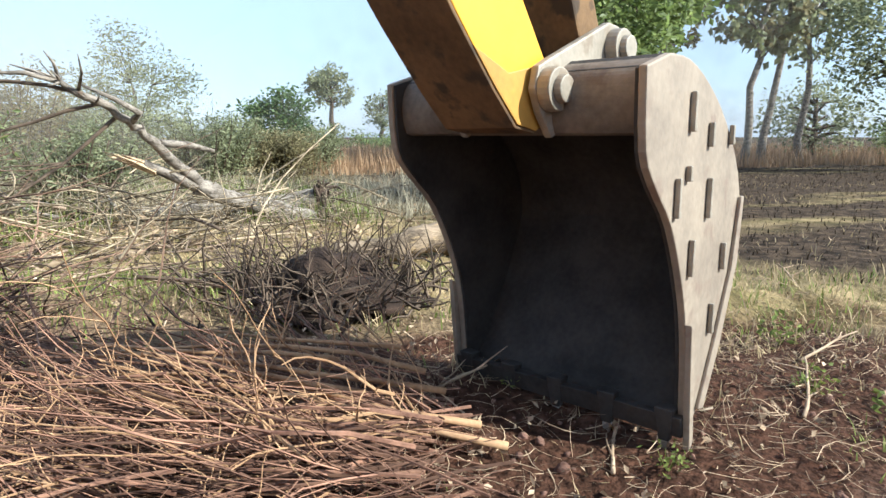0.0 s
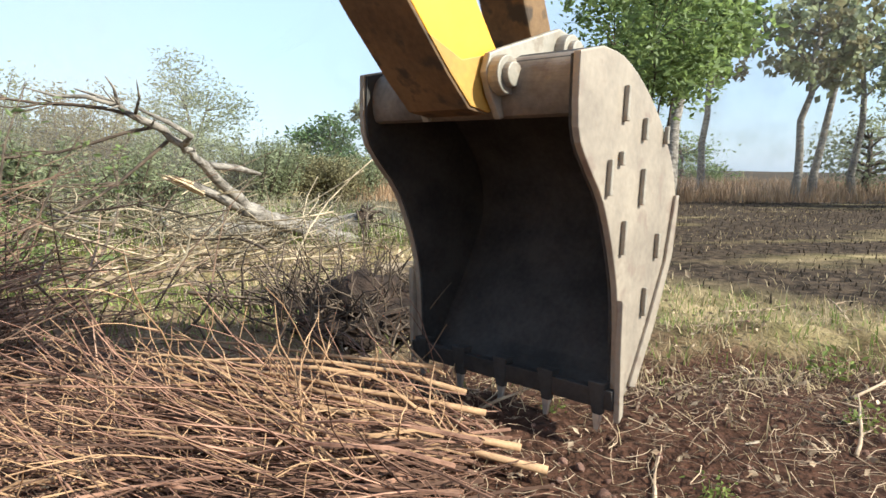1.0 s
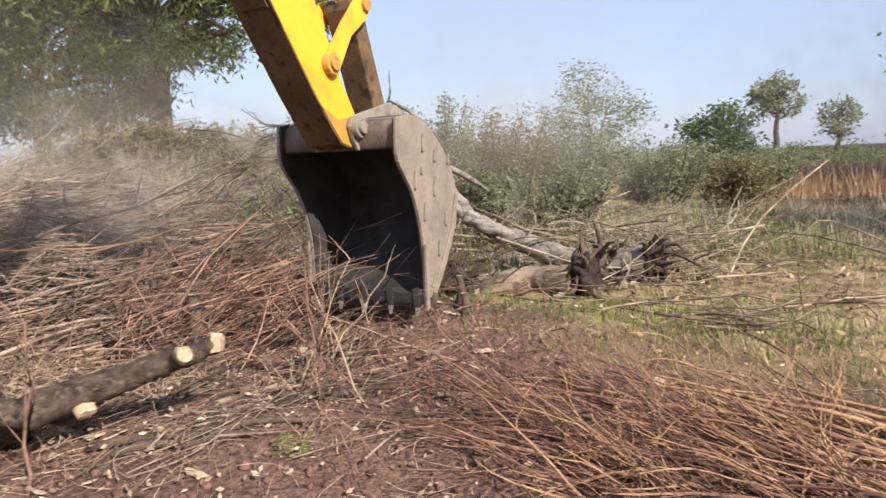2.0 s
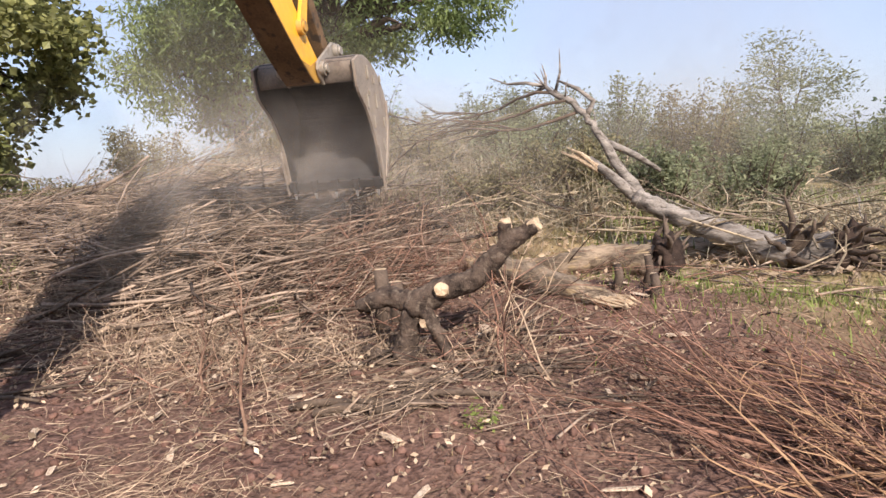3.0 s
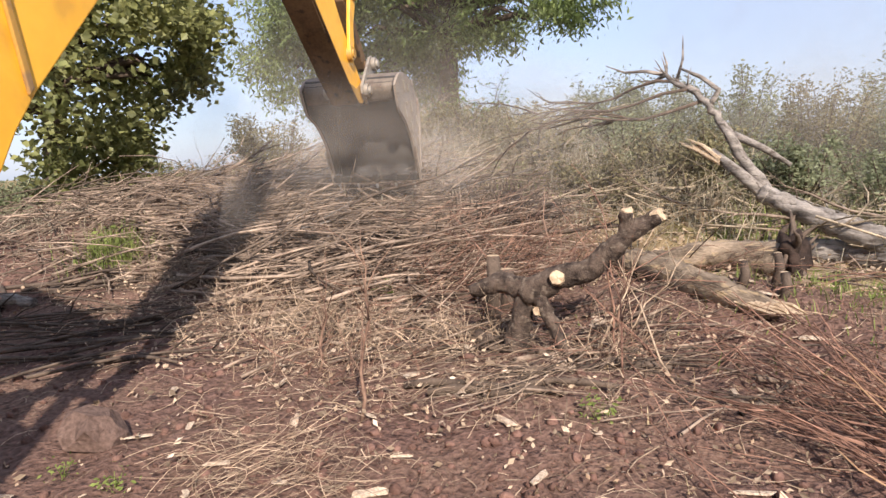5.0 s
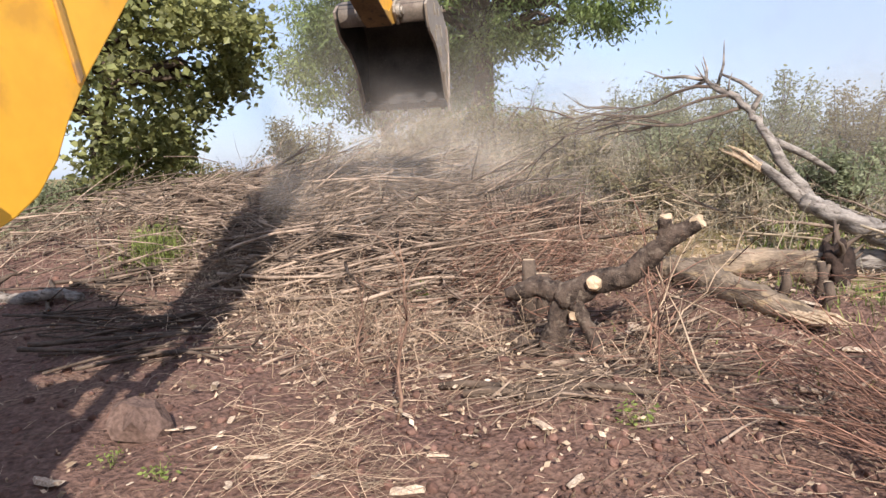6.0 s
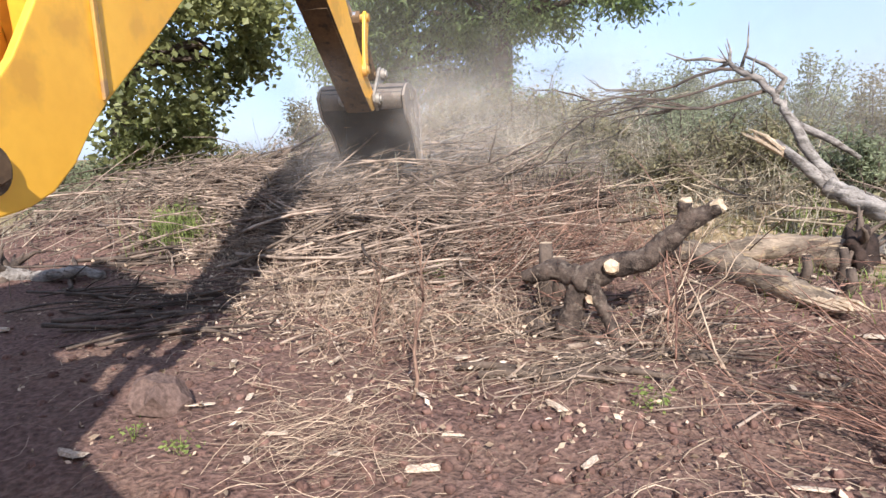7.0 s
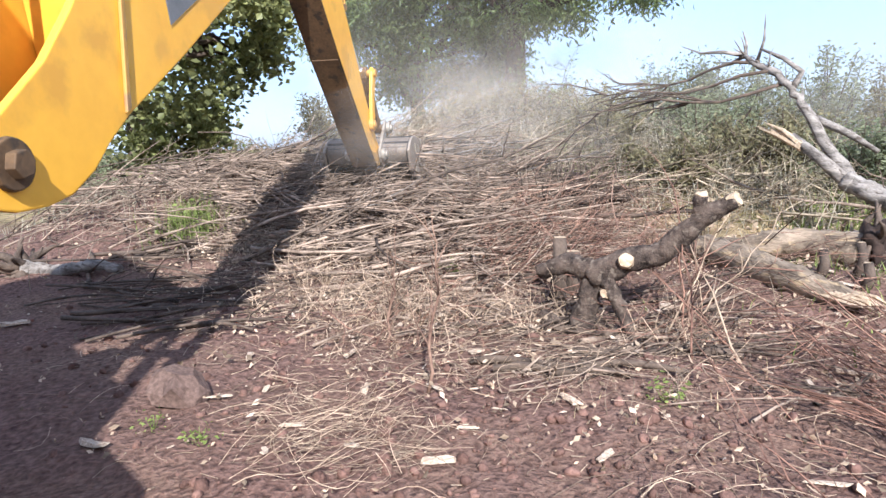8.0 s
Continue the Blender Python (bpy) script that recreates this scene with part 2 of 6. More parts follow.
# ---- mesh helpers ----
class Build:
    """Collects vertices and faces of one mesh."""

    def __init__(self):
        self.v, self.f, self.count = [], [], 0

    def add(self, verts, faces):
        self.v.append(np.asarray(verts, float).reshape(-1, 3))
        self.f += [tuple(i + self.count for i in face) for face in faces]
        self.count += len(self.v[-1])

    def tube(self, pts, radii, sides=6, cap=True):
        pts = [Vector(p) for p in pts]
        verts, faces = [], []
        side = None
        for i, p in enumerate(pts):
            d = (pts[min(i + 1, len(pts) - 1)] - pts[max(i - 1, 0)]).normalized()
            if side is None:
                side = d.cross(Vector((0.3, 0.2, 1)) if abs(d.z) < 0.9 else Vector((1, 0.1, 0))).normalized()
            side = (side - d * side.dot(d)).normalized()
            up = d.cross(side)
            for k in range(sides):
                a = 2 * math.pi * k / sides
                verts.append(p + (side * math.cos(a) + up * math.sin(a)) * radii[i])
        for i in range(len(pts) - 1):
            for k in range(sides):
                a, b = i * sides + k, i * sides + (k + 1) % sides
                faces.append((a, b, b + sides, a + sides))
        if cap:
            faces += [tuple(range(sides))[::-1], tuple(range((len(pts) - 1) * sides, len(pts) * sides))]
        self.add([tuple(q) for q in verts], faces)

    def extrude(self, outline, y0, y1):
        """A plate: an outline in x, z between two depths y."""
        k = len(outline)
        self.add([(x, y0, z) for x, z in outline] + [(x, y1, z) for x, z in outline],
                 [tuple(range(k)), tuple(range(k, 2 * k))[::-1]] + [(i, i + k, (i + 1) % k + k, (i + 1) % k) for i in range(k)])

    def box(self, lo, hi):
        (a, b, c), (d, e, g) = lo, hi
        self.extrude([(a, c), (d, c), (d, g), (a, g)], b, e)

    def mesh(self, name, mat, smooth=False):
        me = bpy.data.meshes.new(name)
        me.from_pydata(np.concatenate(self.v).tolist() if self.v else [], [], self.f)
        me.materials.append(mat)
        if smooth:
            me.polygons.foreach_set("use_smooth", [True] * len(me.polygons))
        me.update()
        return me


def tidy(me, bevel=0.0):
    """Outward normals, and small rounded edges where asked."""
    bm = bmesh.new()
    bm.from_mesh(me)
    bmesh.ops.recalc_face_normals(bm, faces=bm.faces)
    if bevel:
        edges = [e for e in bm.edges if len(e.link_faces) == 2 and e.calc_face_angle(0) > 0.6]
        bmesh.ops.bevel(bm, geom=edges, offset=bevel, segments=2, affect="EDGES", profile=0.6)
    bm.to_mesh(me)
    bm.free()
    return me


def part(name, build, mat, parent, label="", bevel=0.0, smooth=False, at=None):
    me = build.mesh(name, mat, smooth)
    tidy(me, bevel)
    ob = new(name, me)
    ob.parent = parent
    if at is not None:
        ob.matrix_basis = at
    return tagged(ob, label)


def thing(name, label, category, group="", at=None):
    ob = new(name)
    ob.empty_display_size = 0.2
    if at is not None:
        ob.matrix_basis = at
    return tagged(ob, label, category, group)


def single(name, build, mat, label, category="", kind="", group="", smooth=False, bevel=0.0, at=None):
    me = build.mesh(name, mat, smooth)
    if bevel or len(me.polygons) < 4000:
        tidy(me, bevel)
    ob = new(name, me)
    if at is not None:
        ob.matrix_basis = at
    return tagged(ob, label, category, group, kind)


rnd = random.Random(7)


# ---- ground ----
def bump_at(x, y, cx, cy, rx, ry, h):
    return h * np.exp(-((x - cx) / rx) ** 2 - ((y - cy) / ry) ** 2)


def smooth_noise(x, y, s, seed):
    """Cheap sum of turned sines."""
    out = 0.0
    for k in range(5):
        a, ph = 1.3 * k + seed, 2.1 * k + 3.7 * seed
        q = s * (0.7 + 0.45 * k)
        out = out + np.sin(x * q * math.cos(a) + y * q * math.sin(a) + ph) / (1 + 0.5 * k)
    return out / 3.0


def height(x, y):
    x, y = np.asarray(x, float), np.asarray(y, float)
    h = bump_at(x, y, -6.4, 6.6, 1.9, 1.9, 0.5) + bump_at(x, y, -7.6, 4.4, 1.7, 1.6, 0.55) + bump_at(x, y, -1.6, 5.75, 1.5, 0.6, 0.2) + bump_at(x, y, -8.4, 10.6, 3.0, 3.2, 1.5) + bump_at(x, y, -5.0, 5.65, 0.55, 0.5, 0.2)
    h = h + bump_at(x, y, -4.4, 9.6, 2.2, 1.8, 0.45) + bump_at(x, y, 0.5, 4.35, 0.6, 0.28, 0.07) - bump_at(x, y, 2.1, 4.7, 1.3, 0.22, 0.07) + bump_at(x, y, 2.1, 5.1, 1.3, 0.2, 0.05)
    near = np.exp(-((x + 1) / 9) ** 2 - ((y - 5) / 9) ** 2)
    return h + near * (0.035 * smooth_noise(x, y, 2.1, 0.4) + 0.022 * smooth_noise(x, y, 6.5, 1.7) + 0.012 * smooth_noise(x, y, 17.0, 2.9)) - 0.02


def hz(x, y):
    return float(height(x, y))


def axis(lo, hi, step, far):
    near = np.arange(lo, hi + step / 2, step)
    out = step * 1.22 ** np.arange(1, 80)
    out = np.cumsum(out)
    out = out[out < far]
    return np.concatenate([lo - out[::-1], near, hi + out])


def build_ground():
    xs, ys = axis(-9.5, 7.0, 0.06, 700), axis(1.2, 12.0, 0.06, 700)
    gx, gy = np.meshgrid(xs, ys)
    gz = height(gx, gy)
    rough = np.random.RandomState(3).rand(*gz.shape) - 0.5
    gz = gz + rough * 0.022 * np.exp(-((gx + 1.5) / 6) ** 2 - ((gy - 4) / 5) ** 2)
    nx, ny = len(xs), len(ys)
    i = (np.arange(ny - 1)[:, None] * nx + np.arange(nx - 1)[None, :]).ravel()
    faces = np.stack([i, i + 1, i + nx + 1, i + nx], 1)
    me = bpy.data.meshes.new("ground")
    me.from_pydata(np.stack([gx, gy, gz], -1).reshape(-1, 3).tolist(), [], faces.tolist())
    me.materials.append(ground_material())
    me.polygons.foreach_set("use_smooth", [True] * len(me.polygons))
    tagged(new("ground", me), "red-brown churned soil turning to straw-covered and burnt field", "ground", kind="structure")


build_ground()


# ---- backhoe loader ----
FOOT = (-2.673, 1.948)
FOOT_OUT, FOOT_Z, BOOM_L, DIPPER_L = 0.141, 0.956, 3.127, 2.496
BUCKET_W = 0.83
backhoe = thing("backhoe_loader", "yellow backhoe loader with its digging arm swung over the brush", "backhoe loader")


def finer(pts, n=3):
    """A rounder run through the points."""
    out = []
    for i in range(len(pts) - 1):
        p = [np.array(pts[max(0, min(len(pts) - 1, i + k))]) for k in (-1, 0, 1, 2)]
        for j in range(n):
            t = j / n
            out.append(tuple(0.5 * (2 * p[1] + (p[2] - p[0]) * t + (2 * p[0] - 5 * p[1] + 4 * p[2] - p[3]) * t * t + (3 * p[1] - p[0] - 3 * p[2] + p[3]) * t ** 3)))
    return out + [tuple(pts[-1])]


def build_bucket():
    """x away from the machine, y across, z up, from the pin that carries the bucket on the dipper."""
    w = BUCKET_W / 2
    mouth = [(-0.02, 0.04), (-0.005, -0.15), (0.06, -0.24), (0.165, -0.345), (0.265, -0.535), (0.31, -0.705), (0.335, -0.95)]
    back = [(0.39, -0.93), (0.46, -0.87), (0.535, -0.735), (0.62, -0.575), (0.68, -0.4), (0.635, -0.225), (0.5, -0.075), (0.355, 0.02), (0.22, 0.07), (0.1, 0.075)]
    mouth, back = finer(mouth), finer(back)
    shell = Build()
    line = [(0.345, -0.955)] + back + [(0.045, 0.045), (0.04, -0.1)]
    thick = []
    for i, (x, z) in enumerate(line):
        a, b = line[max(i - 1, 0)], line[min(i + 1, len(line) - 1)]
        dx, dz = b[0] - a[0], b[1] - a[1]
        q = math.hypot(dx, dz)
        thick.append((x - dz / q * 0.02, z + dx / q * 0.02))
    k = len(line)
    for outer, y0, y1 in ((line, -w + 0.02, w - 0.02),):
        ring = outer + thick[::-1]
        m = len(ring)
        verts = [(x, y0, z) for x, z in ring] + [(x, y1, z) for x, z in ring]
        faces = [(i, (i + 1) % m, (i + 1) % m + m, i + m) for i in range(m)]
        faces += [(i, i + 1, m - 2 - i, m - 1 - i) for i in range(k - 1)]
        faces += [(i + m, m - 1 - i + m, m - 2 - i + m, i + 1 + m) for i in range(k - 1)]
        shell.add(verts, faces)
    bucket = part("bucket", shell, STEEL_DARK, backhoe, "steel digging bucket, its inside darkened for shade, with a worn pale side")
    outline = mouth + back
    for s in (-1, 1):
        b = Build()
        b.extrude(outline, s * w, s * (w - 0.022))
        part("side_plate", b, STEEL, bucket, "scratched pale grey steel side plate", bevel=0.005)
        # dark sheet put in for the shade on the inner face
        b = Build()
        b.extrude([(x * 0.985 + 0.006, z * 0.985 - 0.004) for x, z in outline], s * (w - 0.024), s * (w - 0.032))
        part("shade_liner", b, STEEL_DARK, bucket)
        b = Build()
        b.extrude([(0.285, -0.62), (0.315, -0.64), (0.35, -0.98), (0.325, -1.0), (0.3, -0.78)], s * (w + 0.001), s * (w + 0.021))
        part("side_cutter", b, STEEL, bucket, bevel=0.004)
        b = Build()
        b.extrude([(0.4, -0.9), (0.44, -0.91), (0.545, -0.735), (0.65, -0.5), (0.67, -0.3), (0.645, -0.3), (0.6, -0.52), (0.5, -0.72)], s * (w + 0.001), s * (w + 0.012))
        part("wear_strip", b, STEEL, bucket, bevel=0.003)
        for x, z, h in ((0.24, -0.056, 0.1), (0.375, -0.113, 0.065), (0.532, -0.115, 0.055), (0.171, -0.268, 0.1), (0.387, -0.284, 0.11), (0.285, -0.436, 0.1), (0.529, -0.465, 0.08), (0.235, -0.21, 0.04), (0.463, -0.64, 0.09)):
            b = Build()
            # foot of the L copies the shadow at the bar's base
            b.extrude([(x - 0.007, z - h / 2), (x + 0.012, z - h / 2), (x + 0.012, z - h / 2 + 0.014), (x + 0.006, z - h / 2 + 0.018), (x + 0.006, z + h / 2), (x - 0.007, z + h / 2)], s * (w + 0.001), s * (w + 0.016))
            part("wear_bar", b, CAST, bucket, "short welded steel wear bar", bevel=0.004)
    b = Build()
    curve = [(0.18, 0.083), (0.12, 0.077), (0.07, 0.06), (0.036, 0.035), (0.018, 0.0), (0.014, -0.04), (0.02, -0.08), (0.032, -0.108)]
    curve = finer(curve, 4)
    b.extrude(curve + [(x + 0.02, z - 0.006) for x, z in curve[::-1]], -w + 0.024, w - 0.024)
    part("hood_plate", b, STEEL_MID, bucket, "rounded dusty steel top plate", bevel=0.004)
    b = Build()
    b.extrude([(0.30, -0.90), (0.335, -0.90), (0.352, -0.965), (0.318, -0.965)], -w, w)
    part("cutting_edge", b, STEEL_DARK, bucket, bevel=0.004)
    for i in range(5):
        y = -w + 0.05 + i * (BUCKET_W - 0.1) / 4
        b = Build()
        b.add([(0.295, y - 0.03, -0.88), (0.345, y - 0.03, -0.88), (0.345, y + 0.03, -0.88), (0.295, y + 0.03, -0.88),
               (0.31, y - 0.016, -0.985), (0.335, y - 0.016, -0.985), (0.335, y + 0.016, -0.985), (0.31, y + 0.016, -0.985)],
              [(0, 1, 2, 3), (4, 5, 6, 7), (0, 1, 5, 4), (1, 2, 6, 5), (2, 3, 7, 6), (3, 0, 4, 7)])
        tooth = part("tooth", b, STEEL_DARK, bucket, "dark steel tooth with a bright worn tip", bevel=0.006)
        b = Build()
        b.add([(0.312, y - 0.013, -0.983), (0.333, y - 0.013, -0.983), (0.333, y + 0.013, -0.983), (0.312, y + 0.013, -0.983),
               (0.316, y - 0.007, -1.035), (0.326, y - 0.007, -1.035), (0.326, y + 0.007, -1.035), (0.316, y + 0.007, -1.035)],
              [(0, 1, 2, 3), (4, 5, 6, 7), (0, 1, 5, 4), (1, 2, 6, 5), (2, 3, 7, 6), (3, 0, 4, 7)])
        part("tip", b, BRIGHT, tooth, "bright worn tip", bevel=0.002)
    for s in (-1, 1):
        b = Build()
        b.extrude([(-0.06, 0.0), (-0.045, 0.055), (0.0, 0.075), (0.3, 0.195), (0.36, 0.19), (0.4, 0.14), (0.4, 0.03), (0.2, 0.06), (0.06, -0.1), (0.02, -0.12), (-0.03, -0.06)], s * 0.126, s * 0.15)
        part("hinge_ear", b, CAST, bucket, "grey cast hinge ear", bevel=0.006)
        for x, z in ((0.0, 0.0), (0.33, 0.125)):
            b = Build()
            b.tube([(x, s * 0.15, z), (x, s * 0.185, z)], [0.056, 0.054], 24)
            b.tube([(x, s * 0.185, z), (x, s * 0.205, z)], [0.036, 0.034], 18)
            part("pin_boss", b, CAST, bucket, bevel=0.004)
    b = Build()
    b.tube([(0.0, -0.126, 0.0), (0.0, 0.126, 0.0)], [0.03, 0.03], 14)
    part("hinge_pin", b, DIRTY, bucket)
    b = Build()
    b.tube([(0.33, -0.126, 0.125), (0.33, 0.126, 0.125)], [0.03, 0.03], 14)
    part("hinge_pin", b, DIRTY, bucket)
    return bucket


def build_boom():
    upper = [(-0.14, 0.05), (-0.04, 0.1), (0.07, 0.115), (0.3, 0.145), (0.5, 0.21), (0.75, 0.305), (1.1, 0.4), (1.5, 0.42), (2.1, 0.34), (2.65, 0.22), (3.1, 0.12), (3.2, 0.06)]
    lower = [(3.2, -0.06), (3.1, -0.12), (2.65, -0.1), (2.1, -0.15), (1.65, -0.177), (1.0, -0.182), (0.55, -0.172), (0.4, -0.184), (0.27, -0.21), (0.14, -0.206), (0.04, -0.172), (-0.06, -0.115), (-0.125, -0.055), (-0.15, 0.0)]
    b = Build()
    b.extrude(upper[5:] + lower[:7], -0.134, 0.134)
    boom = part("boom", b, YELLOW, backhoe, "curved yellow boom with a scuffed foot", bevel=0.004)
    for s in (-1, 1):
        b = Build()
        b.extrude(upper + lower, s * 0.136, s * 0.166)
        part("boom_plate", b, YELLOW, boom, bevel=0.006)
        b = Build()
        b.extrude([(0.52, -0.15), (0.55, -0.15), (0.9, 0.32), (0.87, 0.315)], s * 0.167, s * 0.181)
        part("seam_strip", b, YELLOW_WORN, boom, bevel=0.004)
        b = Build()
        b.extrude([(1.0, -0.05), (1.85, -0.06), (1.9, 0.24), (1.12, 0.28)], s * 0.167, s * 0.17)
        part("decal", b, GREY_DECAL, boom, "dark grey decal panel")
        b = Build()
        b.extrude([(1.1, 0.04), (1.4, 0.03), (1.42, 0.22), (1.16, 0.24)], s * 0.1705, s * 0.173)
        part("decal_mark", b, WHITE, boom, "white decal shape")
        b = Build()
        b.tube([(0, s * 0.167, 0), (0, s * 0.186, 0)], [0.075, 0.07], 24)
        part("pin_collar", b, DIRTY, boom, bevel=0.004)
        b = Build()
        b.tube([(0, s * 0.181, 0), (0, s * 0.215, 0)], [0.042, 0.04], 6)
        part("pin_nut", b, DIRTY, boom, "dark hexagonal pin nut", bevel=0.004)
    b = Build()
    b.tube([(0.0, -0.18, 0.0), (0.0, 0.18, 0.0)], [0.035, 0.035], 14)
    part("foot_pin", b, DIRTY, boom)
    b = Build()
    b.tube([(0.1, 0.02, 0.22), (0.6, 0.03, 0.43), (1.1, 0.03, 0.5), (1.6, 0.03, 0.5), (2.3, 0.03, 0.36)], [0.02] * 5, 8)
    part("hydraulic_hose", b, RUBBER, boom, "black hydraulic hose")
    return boom


def build_dipper():
    """x from the boom joint down to the bucket pin, z on the outer side, away from the machine."""
    n = DIPPER_L
    top = [(-0.35, 0.2), (-0.2, 0.27), (0.2, 0.24), (1.2, 0.178), (1.85, 0.1), (n - 0.22, 0.07), (n - 0.02, 0.075)]
    low = [(n + 0.06, 0.06), (n + 0.09, 0.0), (n + 0.075, -0.06), (n + 0.02, -0.115), (n - 0.1, -0.138), (n - 0.3, -0.162), (1.2, -0.236), (0.2, -0.26), (-0.1, -0.18), (-0.4, 0.08)]
    b = Build()
    b.extrude([(x, z - 0.004) for x, z in top] + [(x, z + 0.01) for x, z in low], -0.09, 0.09)
    dipper = part("dipper", b, DIRTY, backhoe, "yellow dipper arm with an underside brown from wear and painted shade", bevel=0.004)
    for s in (-1, 1):
        b = Build()
        b.extrude(top + low, s * 0.091, s * 0.112)
        part("dipper_side", b, YELLOW, dipper, "yellow painted side with scuffed edges", bevel=0.004)
        b = Build()
        b.extrude([(n - 0.03, 0.077), (n + 0.064, 0.06), (n + 0.094, 0.0), (n + 0.079, -0.063), (n + 0.02, -0.119), (n - 0.1, -0.142), (n - 0.22, -0.158), (n - 0.1, -0.08)], s * 0.1125, s * 0.118)
        part("nose_side", b, YELLOW_WORN, dipper, "scraped brownish yellow nose", bevel=0.003)
        b = Build()
        b.tube([(n - 0.36, s * 0.11, 0.02), (n - 0.36, s * 0.15, 0.02)], [0.06, 0.055], 20)
        part("link_boss", b, YELLOW_WORN, dipper, bevel=0.004)
        b = Build()
        b.tube([(0.0, s * 0.112, 0.0), (0.0, s * 0.16, 0.0)], [0.09, 0.085], 20)
        part("joint_boss", b, YELLOW_WORN, dipper, bevel=0.004)
    # covers the underside in brown, wear and shade in one colour
    b = Build()
    run = [(n + 0.082, -0.06), (n + 0.024, -0.119), (n - 0.1, -0.142), (n - 0.3, -0.166), (1.2, -0.24), (0.2, -0.264), (-0.1, -0.184)]
    b.extrude(run + [(x, z - 0.01) for x, z in run[::-1]], -0.114, 0.114)
    part("bottom_plate", b, DIRTY, dipper, "worn bottom plate, its brown deepened for underside shade", bevel=0.003)
    b = Build()
    b.extrude([(1.2, -0.251), (1.75, -0.215), (1.75, -0.223), (1.2, -0.259)], -0.1, 0.1)
    part("stiffener_plate", b, DIRTY, dipper, "dusty brown stiffening plate", bevel=0.002)
    return dipper


def build_link(length, yellow):
    """A pair of link plates from the origin along x."""
    b = Build()
    if yellow:
        o = [(-0.045, -0.03), (0.0, -0.055), (0.05, -0.05), (length * 0.5, -0.02), (length - 0.03, -0.06), (length + 0.045, -0.02), (length + 0.045, 0.04), (length, 0.065), (length * 0.5, 0.07), (0.0, 0.055), (-0.045, 0.03)]
        b.extrude(o, -0.145, -0.117)
        ob = part("tipping_lever", b, YELLOW, backhoe, "short curved yellow link lever", bevel=0.005)
        b = Build()
        b.extrude(o, 0.117, 0.145)
        part("lever_plate", b, YELLOW, ob, bevel=0.005)
        b = Build()
        b.tube([(length, -0.165, 0), (length, 0.165, 0)], [0.035, 0.035], 14)
        part("lever_pin", b, YELLOW_WORN, ob)
        b = Build()
        b.tube([(0, -0.165, 0), (0, 0.165, 0)], [0.035, 0.035], 14)
        part("lever_pin", b, YELLOW_WORN, ob)
    else:
        b.extrude([(-0.05, -0.04), (0.0, -0.06), (length, -0.06), (length + 0.05, -0.03), (length + 0.05, 0.03), (length, 0.06), (0.0, 0.06), (-0.05, 0.04)], -0.085, 0.085)
        ob = part("power_link", b, DIRTY, backhoe, "dark brown cast power link", bevel=0.01)
    return ob


def build_ram(name, barrel_len, rod_len, r):
    b = Build()
    b.tube([(0, 0, 0), (barrel_len, 0, 0)], [r, r], 18)
    b.tube([(barrel_len - 0.06, 0, 0), (barrel_len, 0, 0)], [r * 1.15, r * 1.15], 18)
    barrel = part(name + "_barrel", b, YELLOW_WORN, backhoe, "yellow hydraulic ram barrel")
    b = Build()
    b.tube([(0, 0, 0), (rod_len, 0, 0)], [r * 0.55, r * 0.55], 14)
    b.tube([(0, -0.05, 0), (0, 0.05, 0)], [r * 0.9, r * 0.9], 14)
    rod = part(name + "_rod", b, BRIGHT, backhoe, "bright chromed ram rod")
    return barrel, rod


bucket, boom, dipper = build_bucket(), build_boom(), build_dipper()
LEVER_L, POWER_L = 0.46, 0.62
lever, power = build_link(LEVER_L, True), build_link(POWER_L, False)
ram_barrel, ram_rod = build_ram("bucket_ram", 0.95, 1.0, 0.062)


